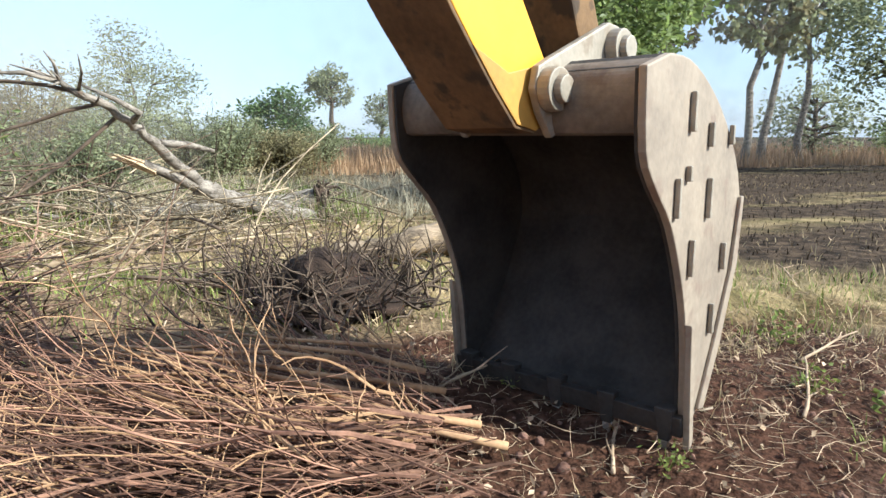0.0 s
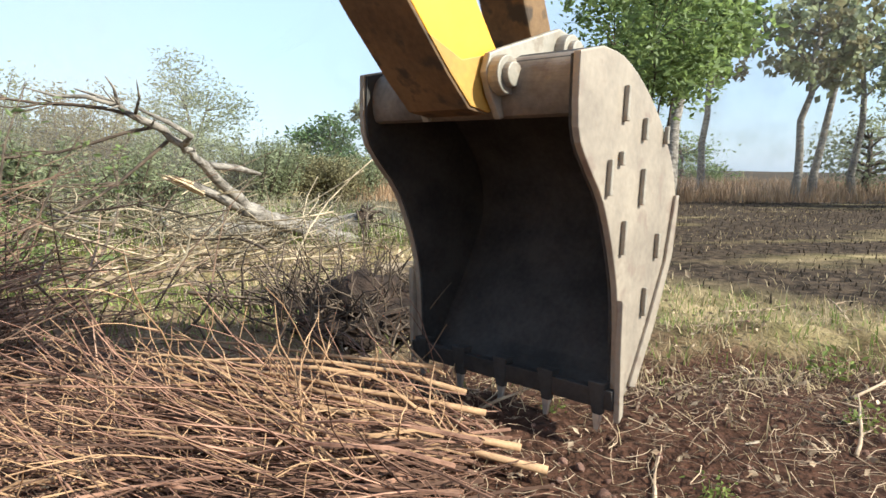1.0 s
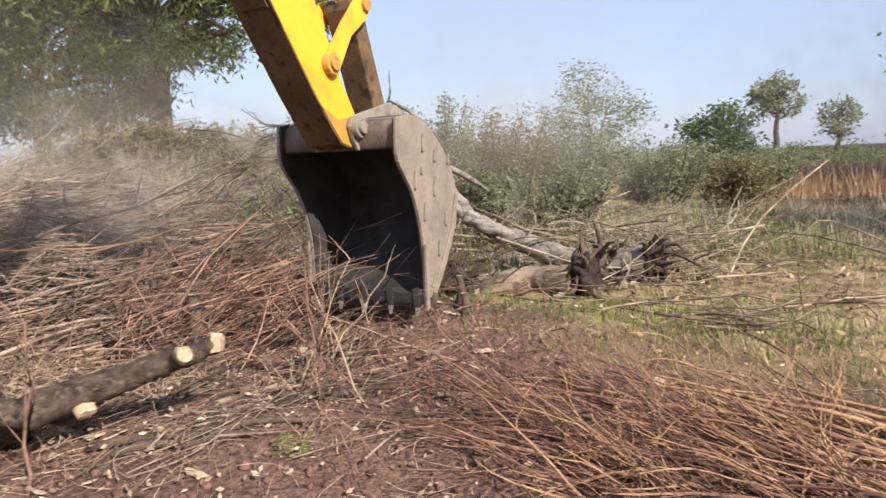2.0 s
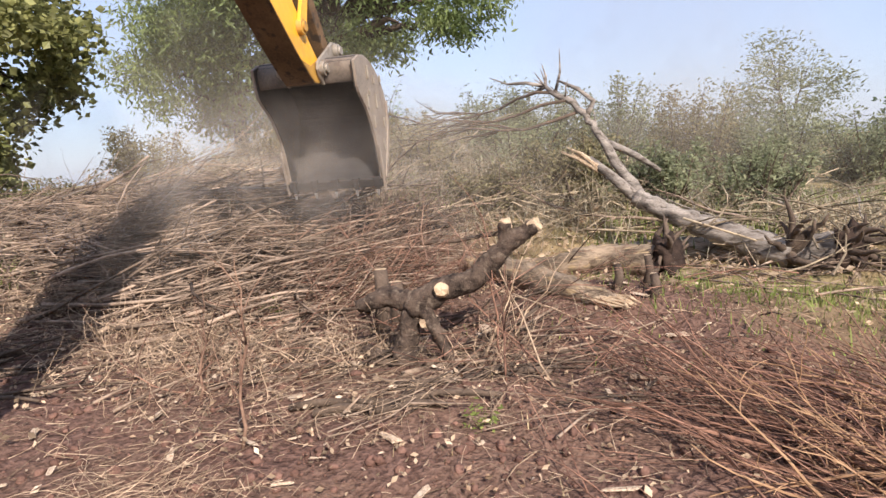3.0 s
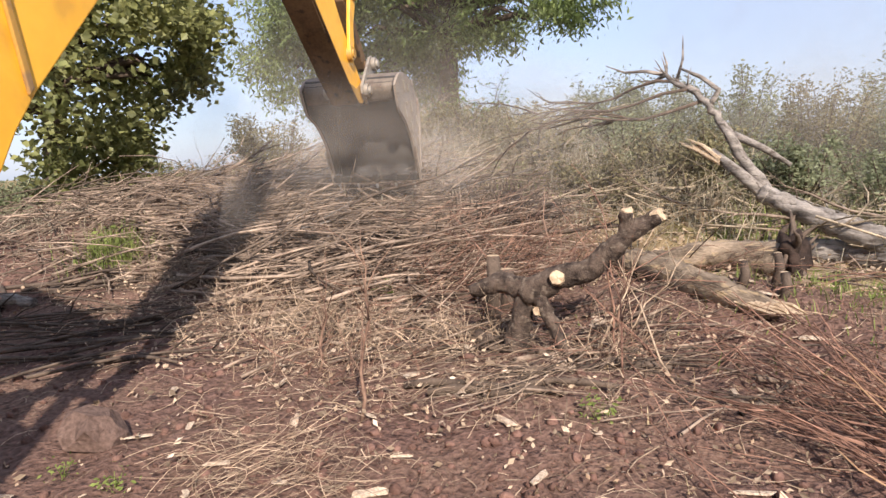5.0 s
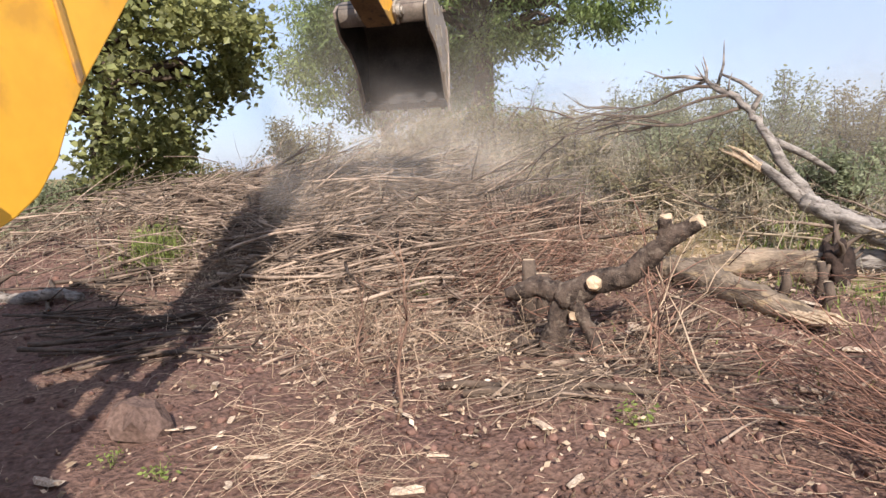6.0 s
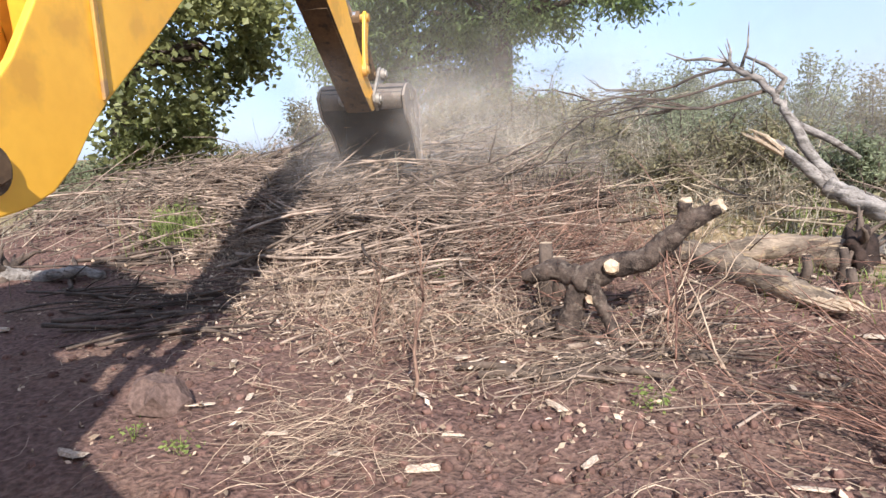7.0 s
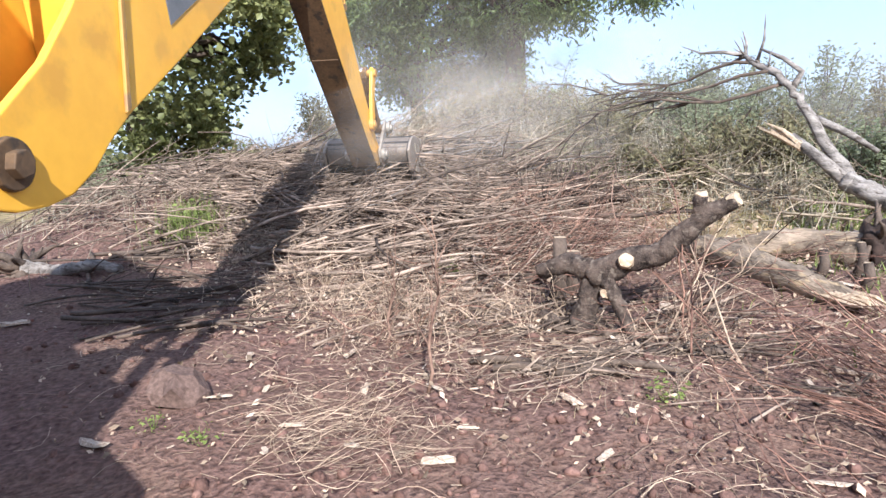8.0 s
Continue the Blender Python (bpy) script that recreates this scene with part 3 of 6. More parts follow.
def build_tractor():
    """The rear of the tractor: frame, post, cab and legs, by which it stands and shades the ground."""
    b = Build()
    b.box((-0.3, -0.55, 0.35), (-0.14, -0.1, 0.8))
    b.box((-0.3, -0.55, 0.8), (-0.06, -0.02, 1.0))
    post = part("king_post", b, YELLOW_WORN, backhoe, "cast yellow swing post", bevel=0.01, at=pose(*FOOT, 0))
    body = pose(FOOT[0] + 0.45, FOOT[1], 0)  # the arm is shifted to one end of its carriage
    b = Build()
    b.box((-1.0, -0.92, 0.3), (1.0, -0.5, 1.12))
    b.box((-0.45, -3.6, 0.55), (0.45, -0.93, 0.95))
    part("rear_frame", b, YELLOW, backhoe, bevel=0.02, at=body)
    b = Build()
    b.box((-0.82, -2.6, 0.96), (0.82, -0.75, 1.7))
    b.box((-0.86, -2.65, 2.55), (0.86, -0.65, 2.68))
    for x in (-0.8, 0.74):
        for y in (-2.55, -0.82):
            b.box((x, y, 1.7), (x + 0.06, y + 0.07, 2.55))
    part("cab", b, YELLOW, backhoe, "yellow cab with open sides", bevel=0.01, at=body)
    for s in (-1, 1):
        b = Build()
        b.tube([(s * 0.6, -1.9, 0.72), (s * 1.0, -1.9, 0.72)], [0.72, 0.72], 28)
        part("rear_tyre", b, RUBBER, backhoe, "black rubber tyre", bevel=0.03, at=body)
        b = Build()
        b.box((s * 0.95 - 0.07, -0.82, 0.08), (s * 0.95 + 0.07, -0.62, 0.9))
        b.box((s * 0.95 - 0.2, -0.95, -0.02), (s * 0.95 + 0.2, -0.5, 0.07))
        part("stabiliser_leg", b, YELLOW_WORN, backhoe, bevel=0.01, at=body)
    b = Build()
    b.box((-0.4, -5.0, 0.6), (0.4, -3.0, 1.35))
    part("bonnet", b, YELLOW, backhoe, bevel=0.02, at=body)
    for s in (-1, 1):
        b = Build()
        b.tube([(s * 0.55, -4.2, 0.45), (s * 0.9, -4.2, 0.45)], [0.46, 0.46], 24)
        part("front_tyre", b, RUBBER, backhoe, "black rubber tyre", bevel=0.02, at=body)


build_tractor()


# ---- trees and bushes ----
def limb(b, start, direction, length, r0, r1, bend=0.25, steps=5, sides=6, droop=0.0):
    p, d = Vector(start), Vector(direction).normalized()
    pts, rad = [p.copy()], [r0]
    for i in range(steps):
        d = (d + Vector((rnd.uniform(-bend, bend), rnd.uniform(-bend, bend), rnd.uniform(-bend, bend) - droop))).normalized()
        p = p + d * (length / steps)
        pts.append(p.copy()), rad.append(r0 + (r1 - r0) * (i + 1) / steps)
    b.tube(pts, rad, sides)
    return pts


def leaves(b, centres, spread, count, size, seed, droop=0.0, slim=0.5):
    """Small folded leaves scattered round clump centres."""
    rs = np.random.RandomState(seed)
    c = np.asarray(centres, float)[rs.randint(0, len(centres), count)]
    d = rs.normal(size=(count, 3)) * np.asarray(spread) * 0.55
    p = c + d
    a = rs.normal(size=(count, 3))
    a[:, 2] = a[:, 2] * 0.6 - droop
    a /= np.linalg.norm(a, axis=1)[:, None]
    s = np.cross(a, rs.normal(size=(count, 3)))
    s /= np.linalg.norm(s, axis=1)[:, None] + 1e-9
    n = np.cross(a, s)
    L = size * (0.6 + 0.8 * rs.rand(count))[:, None]
    v = np.stack([p, p + a * L * 0.5 + s * L * slim * 0.5 + n * L * 0.08, p + a * L, p + a * L * 0.5 - s * L * slim * 0.5 + n * L * 0.08], 1).reshape(-1, 3)
    k = np.arange(count)[:, None] * 4 + b.count
    b.v.append(v)
    b.f += [tuple(q) for q in np.concatenate([np.concatenate([k, k + 1, k + 2], 1), np.concatenate([k, k + 2, k + 3], 1)]).tolist()]
    b.count += len(v)


def tree(name, x, y, crown, trunk_r, leaf, leaf_size, count, label, category="tree", trunk_top=None, stems=1, clump=0.35, droop=0.0, slim=0.5, seed=1, bark=None, twigs=18, lean=(0, 0), group=""):
    """crown: (dx, dy, z, rx, ry, rz). Stems rise to the crown, limbs reach its clumps, leaves hang on the clumps."""
    z0 = hz(x, y)
    t = thing(name, label, category, group, pose(x, y, z0 - 0.03))
    dx, dy, cz, rx, ry, rz = crown
    rs = np.random.RandomState(seed)
    n = max(10, int(twigs * 2.2))
    u = rs.normal(size=(n, 3))
    u /= np.linalg.norm(u, axis=1)[:, None]
    c = u * (0.35 + 0.65 * rs.rand(n, 1) ** 0.5) * np.array([rx, ry, rz]) + np.array([dx, dy, cz])
    c[:, 2] = np.maximum(c[:, 2], 0.12)
    b = Build()
    tops = []
    for s in range(stems):
        sx, sy = (0, 0) if stems == 1 else (rs.uniform(-0.12, 0.12), rs.uniform(-0.12, 0.12))
        top = Vector((dx * 0.7 + lean[0] + (0 if stems == 1 else rs.uniform(-0.5, 0.5) * rx), dy * 0.7 + lean[1] + (0 if stems == 1 else rs.uniform(-0.5, 0.5) * ry), trunk_top or cz))
        k = 7
        pts = [Vector((sx, sy, -0.05)).lerp(top, i / k) + Vector((rs.normal(), rs.normal(), 0)) * 0.035 * min(1, i) * (trunk_top or cz) / 3 for i in range(k + 1)]
        r = trunk_r / math.sqrt(stems)
        b.tube(pts, [r * (1.25 if i == 0 else 1 - 0.6 * i / k) for i in range(k + 1)], 8)
        tops += pts[3:]
    for q in c[:twigs]:
        near = min(tops, key=lambda p: (p - Vector(q)).length + max(0, p.z - q[2]) * 1.5)
        mid = near.lerp(Vector(q), 0.5) + Vector((0, 0, 0.12 * (near - Vector(q)).length))
        q = near.lerp(Vector(q), 0.7)
        b.tube([near, mid.lerp(q, 0.3), q], [trunk_r * 0.35 / math.sqrt(stems), trunk_r * 0.2 / math.sqrt(stems), 0.006], 5, cap=False)
    part("trunk", b, bark or BARK, t, smooth=True)
    b = Build()
    leaves(b, c, (clump, clump, clump * 0.8), count, leaf_size, seed + 5, droop, slim)
    me = b.mesh("crown", leaf)
    ob = new("crown", me)
    ob.parent = t
    return t


def bush(x, y, z, r, leaf, count, label, seed, size=0.1, stems=14, category="bush", slim=0.4, tall=1.0):
    """Upright stems from one root, leafy all the way."""
    z0 = hz(x, y)
    t = thing("bush", label, category, at=pose(x, y, z0 - 0.03))
    rs = np.random.RandomState(seed)
    b, c = Build(), []
    for s in range(stems):
        a, q = rs.uniform(0, 2 * math.pi), r * math.sqrt(rs.rand())
        top = np.array([math.cos(a) * q, math.sin(a) * q, z * tall * (0.55 + 0.45 * rs.rand())])
        pts = [np.array([math.cos(a) * q * 0.3, math.sin(a) * q * 0.3, 0.0]) * (1 - k) + top * k + rs.normal(size=3) * 0.03 for k in (0, 0.35, 0.7, 1.0)]
        b = Build()
        b.tube(pts, [0.02, 0.015, 0.01, 0.004], 5, cap=False)
        c += [pts[1] * (1 - k) + pts[3] * k for k in np.linspace(-0.3, 1, 14)]
        for k in range(3):
            e = pts[2] + rs.normal(size=3) * np.array([0.3, 0.3, 0.25]) * r * 0.7
            e[2] = max(e[2], 0.1)
            b.tube([pts[1], e], [0.008, 0.003], 4, cap=False)
            c.append(e)
        part("stem", b, BARK, t)
    b = Build()
    leaves(b, c, (r * 0.17, r * 0.17, z * 0.06), count, size, seed + 3, 0.0, slim)
    ob = new("foliage", b.mesh("foliage", leaf))
    ob.parent = t
    return t


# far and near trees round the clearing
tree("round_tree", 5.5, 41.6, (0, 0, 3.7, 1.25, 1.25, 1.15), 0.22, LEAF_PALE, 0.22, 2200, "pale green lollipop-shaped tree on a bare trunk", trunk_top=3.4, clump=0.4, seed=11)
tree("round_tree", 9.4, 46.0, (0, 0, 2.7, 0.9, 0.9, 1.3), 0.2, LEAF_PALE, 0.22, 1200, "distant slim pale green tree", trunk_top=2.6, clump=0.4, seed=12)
tree("dark_tree", 2.2, 34.0, (0, 0, 1.55, 1.75, 1.5, 1.25), 0.14, LEAF_DARK, 0.2, 5200, "low dark green bushy tree", stems=3, clump=0.5, seed=13)
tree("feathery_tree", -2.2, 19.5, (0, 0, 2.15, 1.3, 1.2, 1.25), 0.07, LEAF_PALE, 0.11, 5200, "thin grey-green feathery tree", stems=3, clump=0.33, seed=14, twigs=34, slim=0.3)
tree("dense_tree", 7.6, 22.7, (0, 0, 2.6, 2.0, 1.9, 2.4), 0.22, LEAF_MID, 0.17, 12000, "tall dense dark green tree at the field edge", trunk_top=4.4, clump=0.6, seed=15, twigs=40)
tree("sapling_tree", 4.75, 10.1, (0.0, 0, 2.7, 1.2, 1.2, 1.1), 0.06, LEAF_MID, 0.1, 6500, "young dark green tree with many thin stems", trunk_top=2.4, stems=7, clump=0.32, seed=16, twigs=40)
tree("teak_tree", 9.7, 17.3, (0.2, 0, 4.6, 1.7, 1.6, 1.6), 0.22, LEAF_MID, 0.3, 2600, "broad-leaved green tree with a pale straight trunk", trunk_top=4.8, clump=0.5, seed=17, slim=0.75, bark=DEADWOOD)
for i, (x, y, s) in enumerate(((14.8, 18.6, 1.0), (15.6, 18.8, 1.05), (17.6, 19.2, 1.0), (13.4, 21.0, 1.1))):
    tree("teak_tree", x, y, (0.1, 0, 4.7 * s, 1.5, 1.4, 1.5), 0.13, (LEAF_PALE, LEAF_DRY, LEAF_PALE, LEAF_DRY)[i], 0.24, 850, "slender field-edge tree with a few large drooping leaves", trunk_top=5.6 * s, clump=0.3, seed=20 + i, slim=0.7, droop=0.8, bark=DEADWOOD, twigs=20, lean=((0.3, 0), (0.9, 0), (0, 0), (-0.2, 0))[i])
# haze over the next three is put into their paler leaf colour
tree("dense_tree", 16.5, 14.3, (0, 0, 3.3, 2.5, 2.3, 2.3), 0.25, LEAF_PALE, 0.15, 6500, "tall dense tree beside the burnt field, leaves greyed for haze", trunk_top=5.0, clump=0.65, seed=31, twigs=44)
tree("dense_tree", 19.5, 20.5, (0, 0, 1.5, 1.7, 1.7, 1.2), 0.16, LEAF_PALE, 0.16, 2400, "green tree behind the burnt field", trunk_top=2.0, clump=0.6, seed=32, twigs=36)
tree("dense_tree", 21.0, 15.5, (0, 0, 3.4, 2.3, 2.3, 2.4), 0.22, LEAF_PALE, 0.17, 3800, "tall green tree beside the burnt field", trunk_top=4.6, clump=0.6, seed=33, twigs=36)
tree("dense_tree", 16.3, 26.5, (0, 0, 1.5, 1.5, 1.5, 1.1), 0.14, LEAF_MID, 0.16, 2000, "small green tree at the field edge", clump=0.5, seed=34, twigs=30)
tree("willow_tree", -10.0, 12.6, (0.2, 0, 4.3, 4.3, 3.4, 2.0), 0.3, LEAF_MID, 0.14, 38000, "wide green tree with hanging leafy branches behind the brush", trunk_top=3.9, clump=0.4, seed=41, twigs=120, droop=0.9, slim=0.32)
tree("willow_tree", -13.0, 12.5, (0.0, 0, 3.6, 3.0, 2.6, 1.8), 0.25, LEAF_MID, 0.14, 30000, "grey-green tree with hanging branches behind the brush", trunk_top=3.4, clump=0.5, seed=42, twigs=44, droop=0.9, slim=0.32)
tree("fig_tree", -10.8, 4.9, (0.9, 0.5, 2.85, 1.75, 1.7, 1.95), 0.2, LEAF_BROAD, 0.1, 19000, "dark broad-leaved tree hanging over the brush heap", trunk_top=3.2, clump=0.34, seed=43, slim=0.85, twigs=44)
for i, (x, y, z, r) in enumerate(((-0.4, 14.6, 1.3, 0.9), (-1.7, 14.0, 1.5, 0.9), (-3.0, 13.4, 2.0, 0.9), (-4.2, 12.9, 2.1, 0.9), (-5.5, 12.6, 1.9, 0.9), (-6.7, 13.2, 1.9, 1.0), (0.9, 15.5, 1.1, 0.8), (-2.5, 16.5, 1.7, 1.2), (-4.8, 15.5, 1.9, 1.2), (1.6, 18.0, 1.2, 1.1), (-12.0, 9.4, 1.7, 0.8), (-0.2, 18.0, 1.4, 1.2), (-10.6, 4.4, 1.0, 0.8), (-11.0, 5.6, 0.9, 0.8), (-15.0, 9.0, 1.3, 1.5), (-16.0, 5.0, 1.0, 1.6))):
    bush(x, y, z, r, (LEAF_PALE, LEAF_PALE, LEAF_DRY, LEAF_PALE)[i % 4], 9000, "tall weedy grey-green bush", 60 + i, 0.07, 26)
for i, (x, y, z, r) in enumerate(((-3.4, 9.4, 0.9, 0.7), (-4.4, 9.9, 0.8, 0.7), (-5.3, 9.0, 0.7, 0.7), (-6.0, 9.9, 0.8, 0.8), (-2.4, 9.3, 0.9, 0.6), (-4.0, 8.4, 0.55, 0.6), (-6.8, 9.4, 0.7, 0.7), (-1.6, 10.2, 1.0, 0.7), (-7.6, 8.8, 0.6, 0.7))):
    bush(x, y, z, r, (LEAF_DRY, LEAF_PALE, LEAF_DRY)[i % 3], 4200, "low dry olive weed behind the brush heap", 130 + i, 0.055, 16, "weed")
for i, (x, y, z, r) in enumerate(((12.5, 26.0, 1.0, 1.6), (9.0, 27.0, 1.0, 1.8), (6.8, 30.0, 0.9, 1.8), (17.5, 26.5, 1.2, 1.5), (3.8, 33.0, 0.9, 1.6), (23.5, 20.5, 1.4, 1.5), (7.6, 40.0, 1.3, 2.0), (13.0, 40.0, 1.4, 2.2))):
    bush(x, y, z, r, LEAF_MID, 1500, "far green hedge bush", 90 + i, 0.16, 12)


# ---- dead wood ----
def knotty(pts, steps, wob):
    """Finer, slightly crooked run of points."""
    out = []
    for a, e in zip(pts[:-1], pts[1:]):
        for k in range(steps):
            p = Vector(a).lerp(Vector(e), k / steps)
            out.append(p + (Vector((rnd.uniform(-wob, wob), rnd.uniform(-wob, wob), rnd.uniform(-wob, wob))) if out else Vector()))
    return out + [Vector(pts[-1])]


def knotty_r(radii, steps, wob):
    out = []
    for a, e in zip(radii[:-1], radii[1:]):
        out += [(a + (e - a) * k / steps) * rnd.uniform(1 - wob, 1 + wob) for k in range(steps)]
    return out + [radii[-1]]


def gnarl(b, amp, scale, seed=0.0):
    """Knots and furrows on a built surface."""
    for v in b.v:
        for k in range(len(v)):
            p = Vector(v[k]) * scale + Vector((seed, 0.3, 0.7))
            v[k] += np.array(noise.noise_vector(p)) * amp + np.array(noise.noise_vector(p * 2.7)) * amp * 0.45


def build_snag():
    """Fallen dead tree: root end at the origin, trunk along -x, forks rising."""
    t = thing("fallen_tree", "grey fallen dead tree with a forked top and broken stub", "fallen tree")
    b = Build()
    trunk = [(0.15, 0, 0.1), (-0.3, 0.02, 0.2), (-0.8, 0.0, 0.36), (-1.15, 0.0, 0.5)]
    b.tube(knotty(trunk, 12, 0.008), knotty_r([0.13, 0.105, 0.088, 0.075], 12, 0.07), 18)
    gnarl(b, 0.018, 9.0)
    part("trunk", b, DEADWOOD, t, smooth=True)
    b = Build()
    b.tube([(-1.1, 0, 0.46), (-1.35, -0.03, 0.66), (-1.6, -0.05, 0.84)], [0.06, 0.048, 0.036], 9)
    part("broken_stub", b, DEADWOOD, t, "broken grey stub", smooth=True)
    b = Build()
    for k in range(7):
        a = 0.9 * k
        o = Vector((0, 0.03 * math.cos(a), 0.03 * math.sin(a)))
        b.tube([Vector((-1.5, -0.05, 0.76)) + o, Vector((-1.66 - 0.05 * (k % 3), -0.06, 0.86 + 0.02 * (k % 2))) + o * 0.8, Vector((-1.74 - 0.03 * k, -0.06, 0.9 + 0.015 * (k % 4))) + o * 0.5], [0.022, 0.016, 0.003], 5)
    part("splinter", b, CUTWOOD, t, "pale splintered break")
    b = Build()
    main = [(-1.1, 0.02, 0.48), (-1.38, 0.06, 0.82), (-1.62, 0.08, 1.12), (-1.72, 0.08, 1.24), (-1.96, 0.1, 1.42), (-2.2, 0.12, 1.55)]
    b.tube(knotty(main, 3, 0.018), knotty_r([0.052, 0.042, 0.036, 0.038, 0.03, 0.022], 3, 0.16), 9)
    b.tube([(-1.52, 0.08, 1.0), (-1.27, 0.2, 0.87), (-1.05, 0.28, 0.72)], [0.036, 0.032, 0.018], 7)
    b.tube([(-1.72, 0.08, 1.22), (-1.65, 0.1, 1.38), (-1.82, 0.1, 1.5), (-2.05, 0.1, 1.6)], [0.032, 0.027, 0.02, 0.01], 7)
    b.tube([(-2.2, 0.12, 1.55), (-2.42, 0.1, 1.6), (-2.62, 0.04, 1.6), (-2.82, 0, 1.68)], [0.022, 0.018, 0.012, 0.004], 6)
    b.tube([(-2.2, 0.12, 1.55), (-2.25, 0.2, 1.66), (-2.3, 0.2, 1.78)], [0.018, 0.012, 0.004], 6)
    b.tube([(-2.08, 0.12, 1.5), (-2.05, 0.15, 1.68), (-2.06, 0.15, 1.9)], [0.016, 0.011, 0.003], 6)
    for k in range(9):
        limb(b, Vector(main[rnd.randint(2, 5)]), (rnd.uniform(-1, 0.4), rnd.uniform(-0.5, 0.5), rnd.uniform(0.2, 1.0)), rnd.uniform(0.06, 0.2), 0.012, 0.003, 0.3, 3, 5)
    b.tube([(-2.2, 0.12, 1.55), (-2.4, 0.2, 1.5), (-2.55, 0.2, 1.52)], [0.02, 0.013, 0.004], 6)
    part("fork", b, DEADWOOD, t, "bare weathered grey fork", smooth=True)
    for k, (z, ln) in enumerate(((1.48, 1.9), (1.36, 1.7), (1.24, 1.2))):
        b = Build()
        p = [(-2.05 + 0.12 * k - 0.3 * q * ln, 0.1 - 0.25 * q * k, z - 0.07 * q + 0.05 * math.sin(3 * q + k)) for q in np.linspace(0, 3, 8)]
        b.tube(p, [0.018 - 0.002 * i for i in range(8)], 6)
        for q in range(9):
            s = Vector(p[rnd.randint(2, 6)])
            limb(b, s, (-1, rnd.uniform(-0.6, 0.6), rnd.uniform(-0.5, 0.25)), rnd.uniform(0.3, 0.9), 0.011, 0.003, 0.3, 4, 4)
        part("branch", b, BARK, t, "long thin bare branch", smooth=True)
    for q in range(16):
        b = Build()
        a = rnd.uniform(0, 2 * math.pi)
        limb(b, (0.12, 0, 0.1), (rnd.uniform(0.1, 0.9), math.cos(a), math.sin(a) * 0.7 + 0.15), rnd.uniform(0.2, 0.5), 0.05, 0.008, 0.5, 5, 6)
        part("root", b, BARK, t, "dark earthy torn root", smooth=True)
    return t


def build_root_log(name, label, length, r, seed, wood=DEADWOOD):
    """A log with a torn root end at the origin, trunk along -x."""
    t = thing(name, label, "log")
    q = random.Random(seed)
    b = Build()
    n = 7
    pts = [(-length * i / n, 0.05 * math.sin(i * 1.3 + seed), r + 0.03 * math.sin(i + seed)) for i in range(n + 1)]
    b.tube(knotty(pts, 5, 0.006), knotty_r([r * (1.1 - 0.5 * i / n) for i in range(n + 1)], 5, 0.07), 18)
    gnarl(b, 0.16 * r, 1.1 / r, seed)
    part("trunk", b, wood, t, smooth=True)
    for k in range(22):
        b = Build()
        a = q.uniform(0, 2 * math.pi)
        limb(b, (0.0, 0, r), (q.uniform(0.0, 0.8), math.cos(a), math.sin(a) * 0.8 + 0.2), q.uniform(0.2, 0.45), 0.05, 0.006, 0.5, 5, 6)
        part("root", b, BARK, t, "dark torn root with clinging earth", smooth=True)
    b = Build()
    bm = bmesh.new()
    bmesh.ops.create_icosphere(bm, subdivisions=3, radius=1.6 * r)
    for v in bm.verts:
        v.co *= 0.85 + 0.7 * noise.noise(v.co * 7 + Vector((seed, 0, 0))) + 0.35 * noise.noise(v.co * 19 + Vector((0, seed, 0)))
        v.co.x *= 0.6
    b.add([(v.co.x + 0.05, v.co.y, max(v.co.z, -r) + r) for v in bm.verts], [tuple(v.index for v in f.verts) for f in bm.faces])
    bm.free()
    part("root_earth", b, DARKEARTH, t, "dark earth clinging to the roots", smooth=True)
    return t


